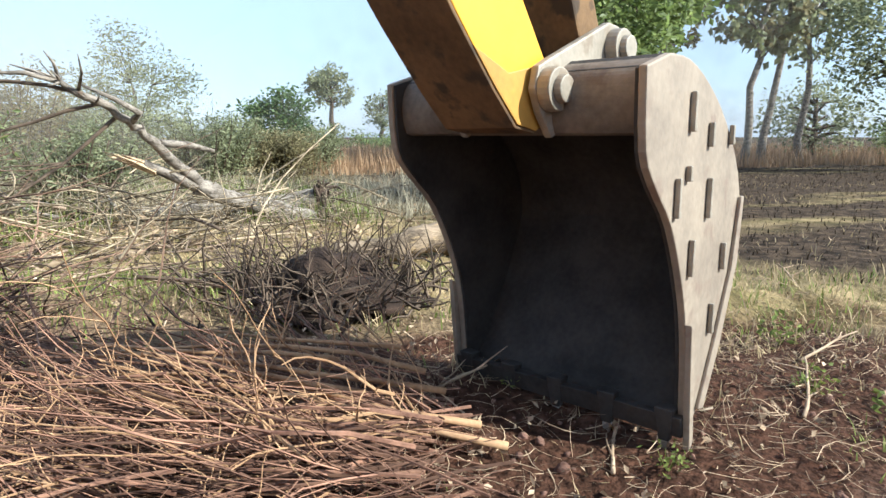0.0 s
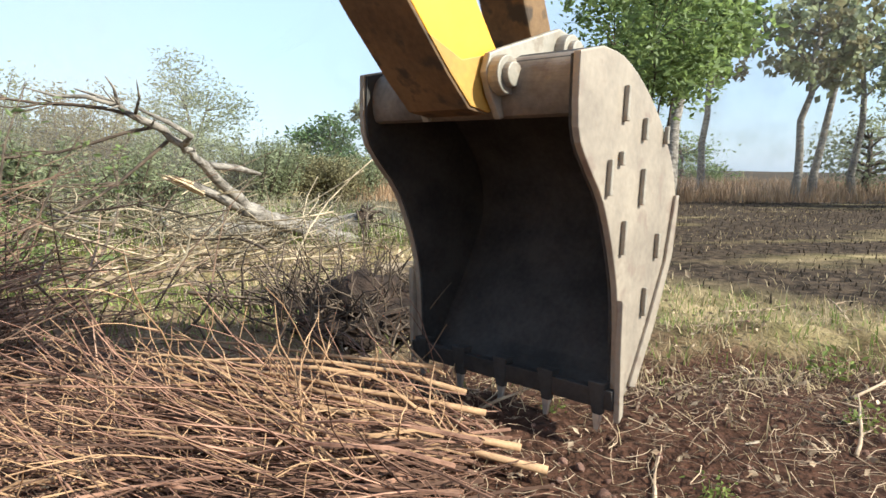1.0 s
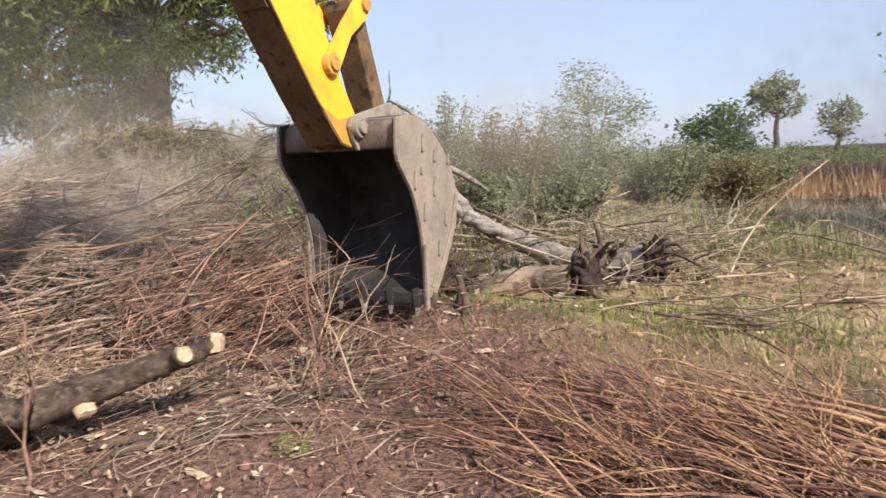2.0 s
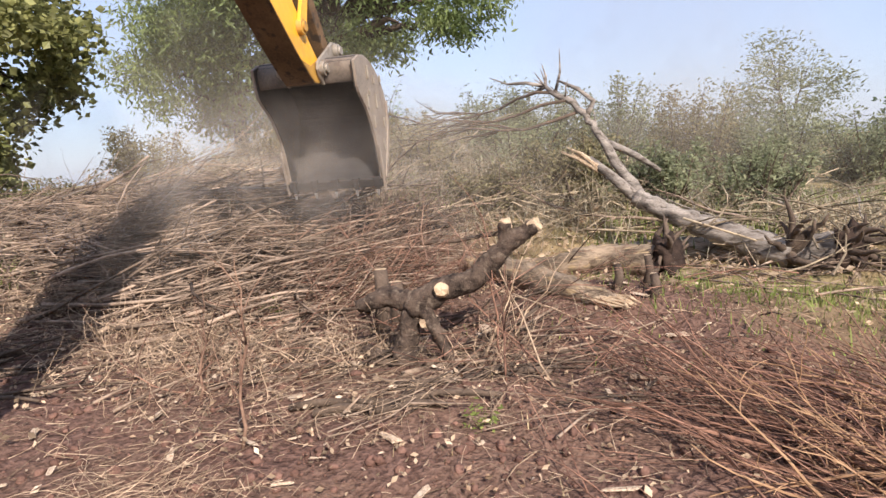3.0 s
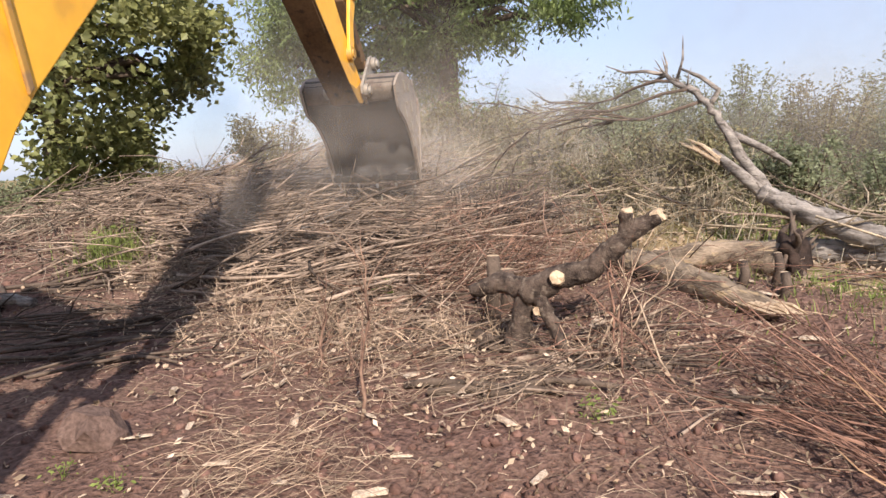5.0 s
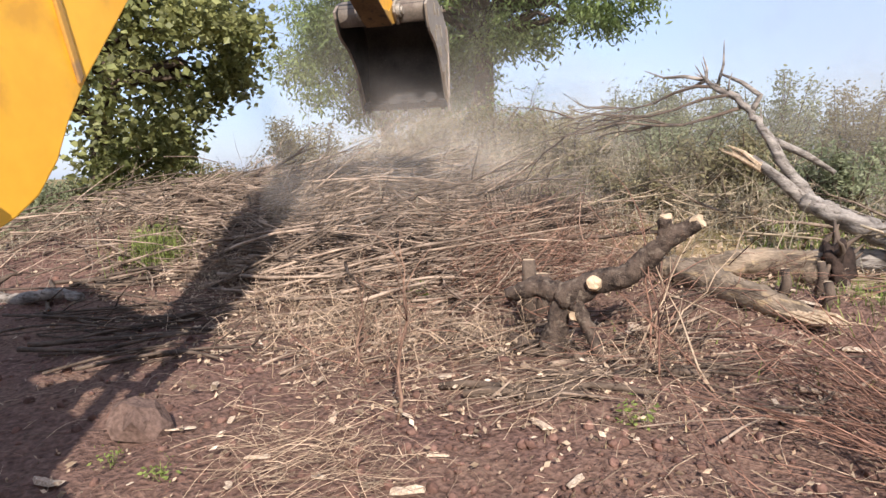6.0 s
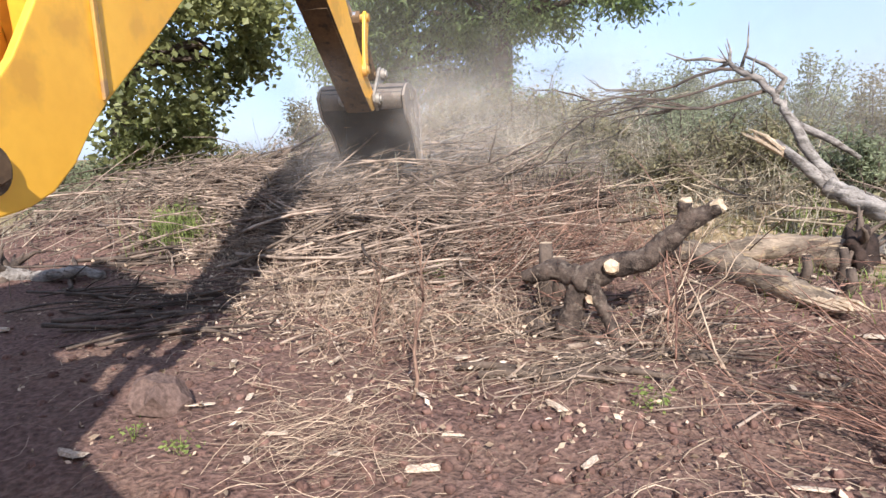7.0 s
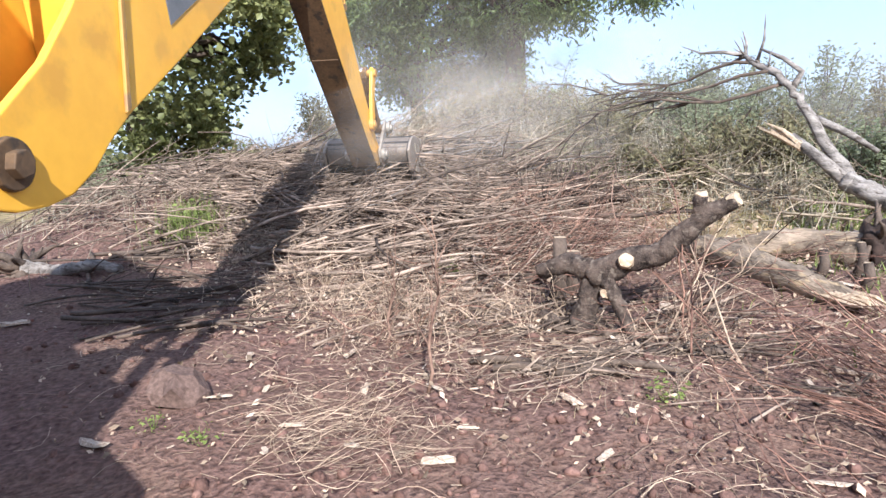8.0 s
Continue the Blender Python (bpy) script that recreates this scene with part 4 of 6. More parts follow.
def build_stump():
    """Forked dark stump with sawn pale ends, from its root."""
    t = thing("cut_stump", "dark forked stump with pale sawn ends among red twigs", "stump")
    b = Build()
    b.tube(knotty([(0, 0, -0.05), (0.02, 0, 0.12), (0.06, 0, 0.27), (0.1, 0, 0.34)], 8, 0.004), knotty_r([0.09, 0.055, 0.046, 0.05], 8, 0.04), 18)
    b.tube(knotty([(0.06, 0, 0.3), (0.2, 0.02, 0.37), (0.36, 0.03, 0.42), (0.5, 0.04, 0.56), (0.62, 0.05, 0.64)], 9, 0.004), knotty_r([0.062, 0.056, 0.048, 0.042, 0.034], 9, 0.04), 18)
    b.tube(knotty([(0.5, 0.04, 0.56), (0.5, 0.03, 0.66)], 5, 0.003), knotty_r([0.034, 0.029], 5, 0.1), 14)
    b.tube(knotty([(0.08, 0, 0.32), (-0.05, 0.02, 0.35), (-0.2, 0.03, 0.3)], 8, 0.004), knotty_r([0.052, 0.046, 0.034], 8, 0.04), 16)
    b.tube([(-0.02, 0.02, 0.0), (-0.2, 0.1, 0.06), (-0.3, 0.12, 0.02)], [0.06, 0.045, 0.03], 8)
    b.tube(knotty([(0.12, -0.02, 0.3), (0.2, -0.05, 0.16), (0.26, -0.08, 0.02)], 6, 0.004), knotty_r([0.034, 0.026, 0.02], 6, 0.1), 12)
    gnarl(b, 0.011, 21.0)
    stem = part("stem", b, DARKBARK, t, smooth=True)
    for p, d, r in (((0.215, -0.06, 0.39), (0.15, -1.0, 0.35), 0.036), ((0.5, 0.03, 0.668), (0.0, -0.3, 1.0), 0.031), ((0.637, 0.05, 0.65), (1.0, -0.3, 0.6), 0.036), ((0.13, -0.05, 0.235), (0.2, -1, 0.1), 0.026)):
        b = Build()
        v = Vector(d).normalized()
        s = v.cross(Vector((0.3, 0.2, 1))).normalized()
        u = v.cross(s)
        ring = [(s * math.cos(a) * rnd.uniform(0.75, 1.1) + u * math.sin(a) * rnd.uniform(0.65, 0.95)) * r for a in np.linspace(0, 2 * math.pi, 12)[:-1]]
        b.add([tuple(Vector(p) - v * 0.03 + o * 1.15) for o in ring] + [tuple(Vector(p) + v * rnd.uniform(-0.002, 0.008) + o) for o in ring] + [tuple(Vector(p) + v * 0.004)],
              [(i, (i + 1) % 11, 11 + (i + 1) % 11, 11 + i) for i in range(11)] + [(11 + i, 11 + (i + 1) % 11, 22) for i in range(11)])
        part("sawn_end", b, CUTWOOD, t, "pale sawn end")
    for ob in t.children:
        ob.data.transform(Matrix.Scale(1.12, 4))
    return t


snag, stump = build_snag(), build_stump()
root_log = build_root_log("root_log", "grey uprooted log with torn dark roots", 2.2, 0.13, 3)
low_log = build_root_log("root_log", "weathered brown log lying before the fallen tree", 1.15, 0.12, 5, LOGWOOD)
left_log = build_root_log("root_log", "pale grey log end in the machine's shade", 0.8, 0.055, 9)
left_log.matrix_basis = pose(-6.3, 2.75, hz(-6.3, 2.75) - 0.02, 0, 0, 215)


def build_bark_log():
    """A log split along its length, bark outside, from its middle along x."""
    t = thing("split_log", "flat split grey-brown log lying before the fallen tree", "log")
    b = Build()
    pts = [(-0.72, 0.0, 0.05), (-0.4, 0.03, 0.075), (0.0, 0.0, 0.08), (0.4, -0.02, 0.07), (0.75, 0.02, 0.045)]
    b.tube(knotty(pts, 9, 0.008), knotty_r([0.05, 0.085, 0.09, 0.08, 0.045], 9, 0.08), 18)
    gnarl(b, 0.02, 11.0)
    part("bark", b, LOGWOOD, t, smooth=True)
    for k in range(8):
        b = Build()
        y = -0.05 + 0.014 * k
        b.tube([(0.55, y, 0.05 + 0.02 * math.sin(k)), (0.78 + 0.03 * (k % 3), y * 1.1, 0.05 + 0.012 * (k % 4)), (0.86 + 0.04 * (k % 2), y * 1.2, 0.06)], [0.014, 0.011, 0.002], 5)
        part("splinter", b, CUTWOOD, t, "pale splintered end")
    return t


split_log = build_bark_log()

# standing stump with a cut top further left, small stubs
for i, (x, y, h, r, label) in enumerate(((-2.95, 4.9, 0.42, 0.045, "short dark stub with a pale sawn top"), (-3.0, 5.1, 0.3, 0.05, "short dark stub with a pale sawn top"), (-1.75, 5.62, 0.17, 0.026, "thin cut stub in the grass"), (-1.6, 5.72, 0.2, 0.024, "thin cut stub in the grass"), (-1.52, 5.55, 0.15, 0.026, "thin cut stub in the grass"), (1.75, 7.7, 0.3, 0.035, "dark burnt peg in the straw"))):
    t = thing("stub", label, "stub", "stubs", pose(x, y, hz(x, y) - 0.03))
    b = Build()
    b.tube([(0, 0, 0), (0.03, 0, h * 0.6), (0.01, 0.02, h)], [r * 1.2, r, r * 0.9], 8)
    part("stem", b, BARK, t, smooth=True)
    b = Build()
    b.tube([(0.01, 0.02, h - 0.01), (0.01, 0.02, h + 0.006)], [r * 0.86, r * 0.8], 8)
    part("sawn_end", b, CUTWOOD if i < 5 else BARK, t)


# ---- sticks, twigs, straw ----
def scatter_sticks(b, count, place, length, radius, heading, tilt, seed, bend=0.12, lift=0.0, sides=5, steps=4, fork=0.0, each=None):
    """Sticks thrown on the ground into b, or, with each, one by one into builds of their own."""
    q = random.Random(seed)
    for i in range(count):
        b = Build() if each else b
        x, y = place(q)
        L, r = q.uniform(*length), radius[0] + (radius[1] - radius[0]) * q.random() ** 2.2
        a, e = radians(q.gauss(*heading)), radians(q.gauss(*tilt))
        d = Vector((math.cos(a) * math.cos(e), math.sin(a) * math.cos(e), math.sin(e)))
        x0, y0 = x - d.x * L / 2, y - d.y * L / 2
        x1, y1 = x + d.x * L / 2, y + d.y * L / 2
        za, zb = hz(x0, y0), hz(x1, y1)
        up = abs(q.gauss(0, 1)) * lift + r
        p0 = Vector((x0, y0, za + up + max(0, -d.z * L) * 0.5))
        p1 = Vector((x1, y1, zb + up + max(0, d.z * L)))
        if hz(x, y) + up > (p0.z + p1.z) / 2:
            p0.z = p1.z = max(p0.z, p1.z, hz(x, y) + up)
        if (p0.z + p1.z) / 2 - hz(x, y) > 0.6:
            continue
        side = Vector((-d.y, d.x, 0)) * L * q.uniform(-bend, bend)
        rise = Vector((0, 0, L * q.uniform(-bend, bend) * 0.5))
        pts = [p0.lerp(p1, k / steps) + (side + rise) * math.sin(math.pi * k / steps) for k in range(steps + 1)]
        b.tube(pts, [r * (1 - 0.55 * k / steps) for k in range(steps + 1)], sides, cap=r > 0.01)
        if q.random() < fork:
            for m in range(q.randint(1, 3)):
                s = pts[q.randint(1, steps - 1)]
                limb(b, s, (d.x + q.uniform(-0.8, 0.8), d.y + q.uniform(-0.8, 0.8), q.uniform(-0.1, 0.8)), L * q.uniform(0.15, 0.4), r * 0.5, r * 0.2, 0.25, 3, 4)
        if each:
            each(b)


def disc(cx, cy, rx, ry):
    def place(q):
        a, k = q.uniform(0, 2 * math.pi), math.sqrt(q.random())
        return cx + rx * k * math.cos(a), cy + ry * k * math.sin(a)
    return place


def build_brush():
    b = Build()
    scatter_sticks(b, 800, disc(-6.0, 6.2, 2.4, 2.0), (0.5, 1.9), (0.003, 0.016), (44, 20), (1, 6), 101, 0.16, 0.08, fork=0.4)
    scatter_sticks(b, 420, disc(-6.3, 6.3, 2.6, 2.1), (0.3, 1.2), (0.003, 0.01), (40, 70), (3, 14), 131, 0.25, 0.1, fork=0.6)
    scatter_sticks(b, 520, disc(-7.4, 4.5, 2.0, 1.5), (0.3, 1.3), (0.003, 0.012), (50, 40), (2, 12), 102, 0.22, 0.08, fork=0.5)
    scatter_sticks(b, 380, disc(-4.9, 5.5, 1.8, 1.1), (0.3, 1.5), (0.003, 0.017), (44, 28), (1, 7), 103, 0.18, 0.05, fork=0.5)
    single("brush_heap", b, STICK, "heap of brown cut branches and sticks", "brush heap", kind="stuff", smooth=True)
    b = Build()
    scatter_sticks(b, 420, disc(-1.2, 9.2, 2.8, 1.9), (0.3, 1.4), (0.003, 0.012), (20, 65), (5, 14), 104, 0.22, 0.12, fork=0.8)
    scatter_sticks(b, 240, disc(-4.4, 8.6, 2.0, 1.5), (0.3, 1.3), (0.003, 0.01), (25, 60), (8, 16), 105, 0.22, 0.12, fork=0.8)
    scatter_sticks(b, 380, disc(-6.9, 8.5, 2.2, 1.6), (0.3, 1.4), (0.003, 0.01), (40, 50), (8, 14), 123, 0.2, 0.15, fork=0.7)
    single("brush_heap", b, GREYTWIG, "tangle of grey dry branches before the bushes", "brush heap", kind="stuff", smooth=True)
    b = Build()
    scatter_sticks(b, 190, disc(-2.6, 5.1, 2.0, 0.9), (0.2, 0.8), (0.0015, 0.0045), (30, 70), (8, 18), 106, 0.25, 0.08, fork=0.8)
    scatter_sticks(b, 170, disc(-3.3, 5.5, 0.7, 0.5), (0.25, 0.7), (0.0015, 0.0045), (40, 80), (18, 20), 107, 0.3, 0.1, fork=1.0)
    scatter_sticks(b, 60, disc(-3.1, 3.9, 0.5, 0.35), (0.15, 0.45), (0.0012, 0.004), (90, 90), (30, 25), 122, 0.25, 0.01, fork=0.6)
    single("red_brush", b, REDSTICK, "tangle of thin reddish twigs on the soil", "brush", kind="stuff")
    b = Build()
    scatter_sticks(b, 1300, disc(-3.4, 4.5, 4.2, 1.5), (0.05, 0.32), (0.001, 0.003), (40, 80), (0, 12), 108, 0.45, 0.014, 3, 4)
    scatter_sticks(b, 260, disc(-3.0, 3.0, 2.0, 0.8), (0.03, 0.18), (0.0008, 0.002), (40, 80), (0, 10), 126, 0.45, 0.004, 3, 4)
    scatter_sticks(b, 900, disc(-3.3, 4.1, 1.7, 0.65), (0.05, 0.3), (0.0008, 0.0024), (44, 70), (4, 14), 128, 0.45, 0.02, 3, 5)
    scatter_sticks(b, 260, disc(-2.42, 3.0, 0.42, 0.28), (0.1, 0.38), (0.0008, 0.002), (25, 45), (4, 10), 127, 0.35, 0.012, 3, 5)
    scatter_sticks(b, 900, disc(1.5, 4.1, 1.3, 0.8), (0.04, 0.2), (0.0008, 0.0022), (20, 80), (1, 10), 129, 0.45, 0.008, 3, 4)
    scatter_sticks(b, 800, disc(1.2, 4.6, 2.8, 2.4), (0.05, 0.26), (0.001, 0.003), (20, 80), (0, 10), 109, 0.4, 0.01, 3, 4)
    scatter_sticks(b, 1500, disc(-5.6, 5.7, 2.6, 1.7), (0.08, 0.4), (0.001, 0.003), (48, 60), (4, 16), 125, 0.4, 0.09, 3, 4)
    single("twig_litter", b, TANSTICK, "fine dry twigs scattered over the soil", "litter", kind="stuff")

    def brown(b):
        single("fallen_stick", b, STICK, "brown stick lying on the churned soil", "stick", group="fallen sticks", smooth=True)

    def dark(b):
        single("fallen_stick", b, BARK, "dark bark-covered stick lying on the trodden soil", "stick", group="fallen sticks", smooth=True)

    scatter_sticks(None, 115, disc(-3.4, 4.6, 2.4, 0.9), (0.15, 0.8), (0.003, 0.014), (44, 28), (0, 4), 110, 0.12, 0.015, 6, 4, fork=0.4, each=brown)
    scatter_sticks(None, 65, disc(-3.2, 4.1, 1.5, 0.6), (0.1, 0.5), (0.002, 0.009), (44, 50), (2, 8), 113, 0.2, 0.015, 6, 5, fork=0.5, each=brown)
    b = Build()
    scatter_sticks(b, 120, disc(-0.3, 7.0, 1.6, 1.1), (0.2, 0.9), (0.003, 0.012), (20, 60), (1, 6), 124, 0.12, 0.03, 5, 4, fork=0.5)
    single("fallen_sticks", b, STICK, "brown sticks lying in the grass by the fallen tree", "sticks", kind="stuff", smooth=True)
    scatter_sticks(None, 60, disc(-5.0, 3.4, 1.3, 0.6), (0.3, 1.2), (0.004, 0.017), (50, 16), (0, 3), 111, 0.1, 0.012, 6, 5, fork=0.4, each=dark)
    scatter_sticks(None, 60, disc(-2.3, 4.7, 1.6, 0.6), (0.3, 1.0), (0.003, 0.012), (46, 38), (0, 3), 112, 0.1, 0.012, 6, 5, fork=0.4, each=dark)
    b = Build()  # curled pale rootlets torn out of the soil
    q = random.Random(59)
    for x, y, sx, sy, count in ((-4.1, 4.2, 0.45, 0.32, 260), (-3.4, 4.1, 0.35, 0.25, 190), (-2.75, 4.55, 0.16, 0.14, 90), (-2.05, 4.7, 0.14, 0.14, 70), (-5.3, 4.0, 0.14, 0.14, 80)):
        for i in range(count):
            u, v = q.gauss(x, sx), q.gauss(y, sy)
            limb(b, (u, v, hz(u, v) - 0.01), (q.uniform(-1, 1), q.uniform(-1, 1), q.uniform(0.1, 1.4)), q.uniform(0.12, 0.42), q.uniform(0.0014, 0.0035), 0.0008, 0.45, 7, 4)
    single("rootlets", b, TANSTICK, "curled pale rootlets and twigs torn out of the soil", "rootlets", kind="stuff")


build_brush()

# thicker branches half sunk in the soil before the heap
for i in range(26):
    q = random.Random(700 + i)
    x, y = (q.uniform(-4.2, -1.6), q.uniform(3.9, 5.2)) if i < 18 else (q.uniform(-6.0, -4.4), q.uniform(3.0, 4.4))
    a, L, r = radians(q.gauss(35, 28)), q.uniform(0.4, 1.1), q.uniform(0.008, 0.02)
    ends = [(x + math.cos(a) * L * k, y + math.sin(a) * L * k) for k in (-0.5, -0.25, 0, 0.25, 0.5)]
    pts = [Vector((u + q.gauss(0, 0.02), v + q.gauss(0, 0.02), max(hz(u, v), hz(x, y) - 0.03) + r * 0.5 + q.uniform(0, 0.02))) for u, v in ends]
    b = Build()
    b.tube(knotty(pts, 2, 0.006), knotty_r([r, r * 0.95, r * 0.85, r * 0.8, r * 0.6], 2, 0.15), 8)
    limb(b, pts[q.randint(1, 3)], (math.cos(a + 0.7), math.sin(a + 0.7), 0.3), L * 0.3, r * 0.5, 0.003, 0.2, 3, 5)
    single("fallen_branch", b, BARK if y < 4.5 else (BARK, STICK)[i % 2], "dark brown bark-covered branch lying on the soil" if y < 4.5 else ("dark brown bark-covered branch lying on the soil", "brown crooked branch lying on the soil")[i % 2], "branch", group="fallen branches", smooth=True)


# crooked branches on the heap and in the tangle before the bushes
for i in range(48):
    q = random.Random(760 + i)
    x, y = (q.uniform(-7.2, -3.8), q.uniform(4.9, 7.2)) if i < 28 else (q.uniform(-3.4, 0.2), q.uniform(7.4, 9.6))
    b = Build()
    a, r = (q.uniform(-20, 130) if i < 28 else q.uniform(90, 200)), q.uniform(0.009, 0.024)
    d = Vector((math.cos(radians(a)), math.sin(radians(a)), q.uniform(-0.05, 0.22)))
    pts = limb(b, (x, y, hz(x, y) + q.uniform(0.08, 0.22)), d, q.uniform(0.7, 1.5), r, r * 0.4, 0.16, 7, 8)
    for k in (2, 4, 5):
        limb(b, pts[k], (d.x + q.uniform(-0.9, 0.9), d.y + q.uniform(-0.9, 0.9), q.uniform(0, 0.7)), q.uniform(0.2, 0.6), r * 0.45, 0.002, 0.25, 4, 5)
    single("heap_branch", b, (DEADWOOD, BARK, STICK)[i % 3], ("crooked pale grey branch thrown on the brush heap", "crooked dark branch thrown on the brush heap", "crooked brown branch thrown on the brush heap")[i % 3], "branch", group="thrown branches", smooth=True)


def build_red_bundle():
    """Long reddish stems lying in one direction beside the bucket, sawn ends together."""
    b = Build()
    q = random.Random(41)
    for i in range(340):
        bx, by = 0.74 - abs(q.gauss(0, 0.2)), 4.0 + q.gauss(-0.02, 0.1)
        if i > 60:
            k = 1.35 * q.random() ** 1.35
            bx -= k
            by += 0.36 * k + q.gauss(-0.14, 0.26)
        a = radians(q.gauss(160, 22))
        L, r = q.uniform(0.35, 1.15), 0.0014 + 0.006 * q.random() ** 1.8
        e = abs(q.gauss(0, 0.08))
        d = Vector((math.cos(a), math.sin(a), e))
        p0 = Vector((bx, by, hz(bx, by) + abs(q.gauss(0, 0.05)) + 0.01))
        side = Vector((-d.y, d.x, q.uniform(-0.3, 1))) * L * q.uniform(-0.13, 0.13)
        pts = [p0 + d * L * k / 5 + side * math.sin(k) for k in range(6)]
        for p in pts:
            p.z = max(p.z, hz(p.x, p.y) + 0.004)
        b.tube(pts, [r * (1 - 0.13 * k) for k in range(6)], 5)
        for m in range(q.randint(0, 3)):
            limb(b, pts[q.randint(1, 4)], (d.x + q.uniform(-0.5, 0.3), d.y + q.uniform(-0.8, 0.8), q.uniform(-0.1, 0.9)), q.uniform(0.15, 0.6), r * 0.55, 0.0015, 0.22, 4, 4)
    single("red_brush", b, REDSTICK, "bundle of long reddish brush stems lying on the soil", "brush", kind="stuff")
    for i in range(110):
        b = Build()
        bx, by = q.uniform(-0.55, 0.6), q.gauss(4.1, 0.2)
        a = q.gauss(165, 50)
        pts = limb(b, (bx, by, hz(bx, by) + q.uniform(0.02, 0.14)), (math.cos(radians(a)), math.sin(radians(a)), q.uniform(-0.1, 0.5)), q.uniform(0.2, 0.7), q.uniform(0.002, 0.006), 0.0015, 0.3, 7, 5)
        for m in range(2):
            limb(b, pts[q.randint(1, 5)], (q.uniform(-1, 0.5), q.uniform(-1, 1), q.uniform(0, 1)), q.uniform(0.06, 0.25), 0.002, 0.001, 0.35, 4, 4)
        single("golden_twig", b, GOLDSTICK, "curled golden-tan twig in the red bundle", "twig", group="golden twigs")
    for i in range(9):
        b = Build()
        y0 = 3.9 + 0.055 * i
        pts = [(0.76 - 0.05 * ((i * 5) % 9) - 0.2 * k, y0 + 0.07 * k + 0.04 * math.sin(k * 1.3 + 2 * i), hz(0.76 - 0.2 * k, y0 + 0.07 * k) + 0.04 + 0.012 * i + 0.02 * k) for k in range(6)]
        b.tube(pts, [0.0125 - 0.0014 * k - 0.0005 * i for k in range(6)], 8)
        single("long_stick", b, GOLDSTICK, "long tan stick lying in the red bundle", "stick", group="long sticks", smooth=True)


build_red_bundle()


def build_dragged():
    """Reddish brush that the bucket sweeps along, built round its own middle."""
    b = Build()
    q = random.Random(52)
    for i in range(480):
        L, r = q.uniform(0.25, 0.9), q.uniform(0.0018, 0.006)
        p0 = Vector((q.gauss(0, 0.42), q.gauss(0, 0.3), abs(q.gauss(0.16, 0.24))))
        d = Vector((q.gauss(0.6, 0.5), q.gauss(0, 0.6), abs(q.gauss(0.1, 0.4))))
        limb(b, p0 - d.normalized() * L * 0.5 + Vector((0, 0, 0.1 * L)), d, L, r, r * 0.35, 0.13, 5, 5)
    for v in b.v:
        v[:, 2] = np.maximum(v[:, 2], 0.005)
    return single("swept_brush", b, SWEPTSTICK, "loose heap of reddish brush pushed along by the bucket", "brush", kind="stuff")


swept = build_dragged()


def blades(name, label, mat, count, place, size, seed, lean=0.5, keep=None, width=0.006):
    rs = np.random.RandomState(seed)
    x, y = place(rs, count)
    if keep is not None:
        k = keep(x, y)
        x, y = x[k], y[k]
    n = len(x)
    z = height(x, y) - 0.01
    a = rs.uniform(0, 2 * np.pi, n)
    L = size[0] + (size[1] - size[0]) * rs.rand(n) ** 1.5
    out = np.stack([np.cos(a), np.sin(a)], 1) * (L * lean * (0.3 + rs.rand(n)))[:, None]
    side = np.stack([-np.sin(a), np.cos(a)], 1) * width * (0.6 + 0.8 * rs.rand(n))[:, None]
    up = np.sqrt(np.maximum(L ** 2 - (out ** 2).sum(1), (0.15 * L) ** 2))
    p = np.stack([x, y], 1)
    v = np.zeros((n, 5, 3))
    v[:, 0, :2], v[:, 1, :2] = p - side, p + side
    v[:, 2, :2], v[:, 3, :2], v[:, 4, :2] = p + out * 0.4 + side * 0.7, p + out * 0.4 - side * 0.7, p + out
    v[:, 0, 2] = v[:, 1, 2] = z
    v[:, 2, 2] = v[:, 3, 2] = z + up * 0.6
    v[:, 4, 2] = z + up
    i = np.arange(n)[:, None] * 5
    b = Build()
    b.v, b.count = [v.reshape(-1, 3)], n * 5
    b.f = [tuple(t) for t in np.concatenate([i, i + 1, i + 2, i + 3], 1).tolist()] + [tuple(t) for t in np.concatenate([i + 3, i + 2, i + 4], 1).tolist()]
    ob = new(name, b.mesh(name, mat))
    return tagged(ob, label, "grass", kind="stuff")


def box_of(x0, x1, y0, y1):
    return lambda rs, n: (rs.uniform(x0, x1, n), rs.uniform(y0, y1, n))


def ball_of(cx, cy, sx, sy):
    return lambda rs, n: (rs.normal(cx, sx, n), rs.normal(cy, sy, n))


on_field = lambda x, y: (0.55 * x + y + 0.8 * smooth_noise(x, y, 1.1, 5) > 5.6) & (x > -0.6) & (x + 0.5 * y + 0.9 * smooth_noise(x, y, 1.6, 2) < 6.2)
blades("straw_grass", "dry straw-coloured grass stubble on the field", STRAW, 30000, box_of(-1.5, 7.5, 4.2, 12.0), (0.03, 0.16), 201, 0.9, on_field, 0.003)
blades("green_grass", "patches of green grass in the straw", GRASS, 16000, box_of(-1.5, 7.0, 4.6, 11.0), (0.03, 0.12), 202, 0.6, lambda x, y: on_field(x, y) & (smooth_noise(x, y, 0.9, 9) > 0.12), 0.0035)
blades("straw_grass", "thin dry stubble among the clods", STRAW, 1500, box_of(-5.5, 2.5, 3.6, 6.0), (0.02, 0.09), 203, 1.1, lambda x, y: smooth_noise(x, y, 1.7, 3) > -0.1, 0.0022)
blades("dry_weeds", "tall pale dry weeds on the rise behind the brush", PALEWEED, 16000, ball_of(-7.8, 10.3, 2.2, 1.6), (0.15, 0.7), 204, 0.8, None, 0.004)
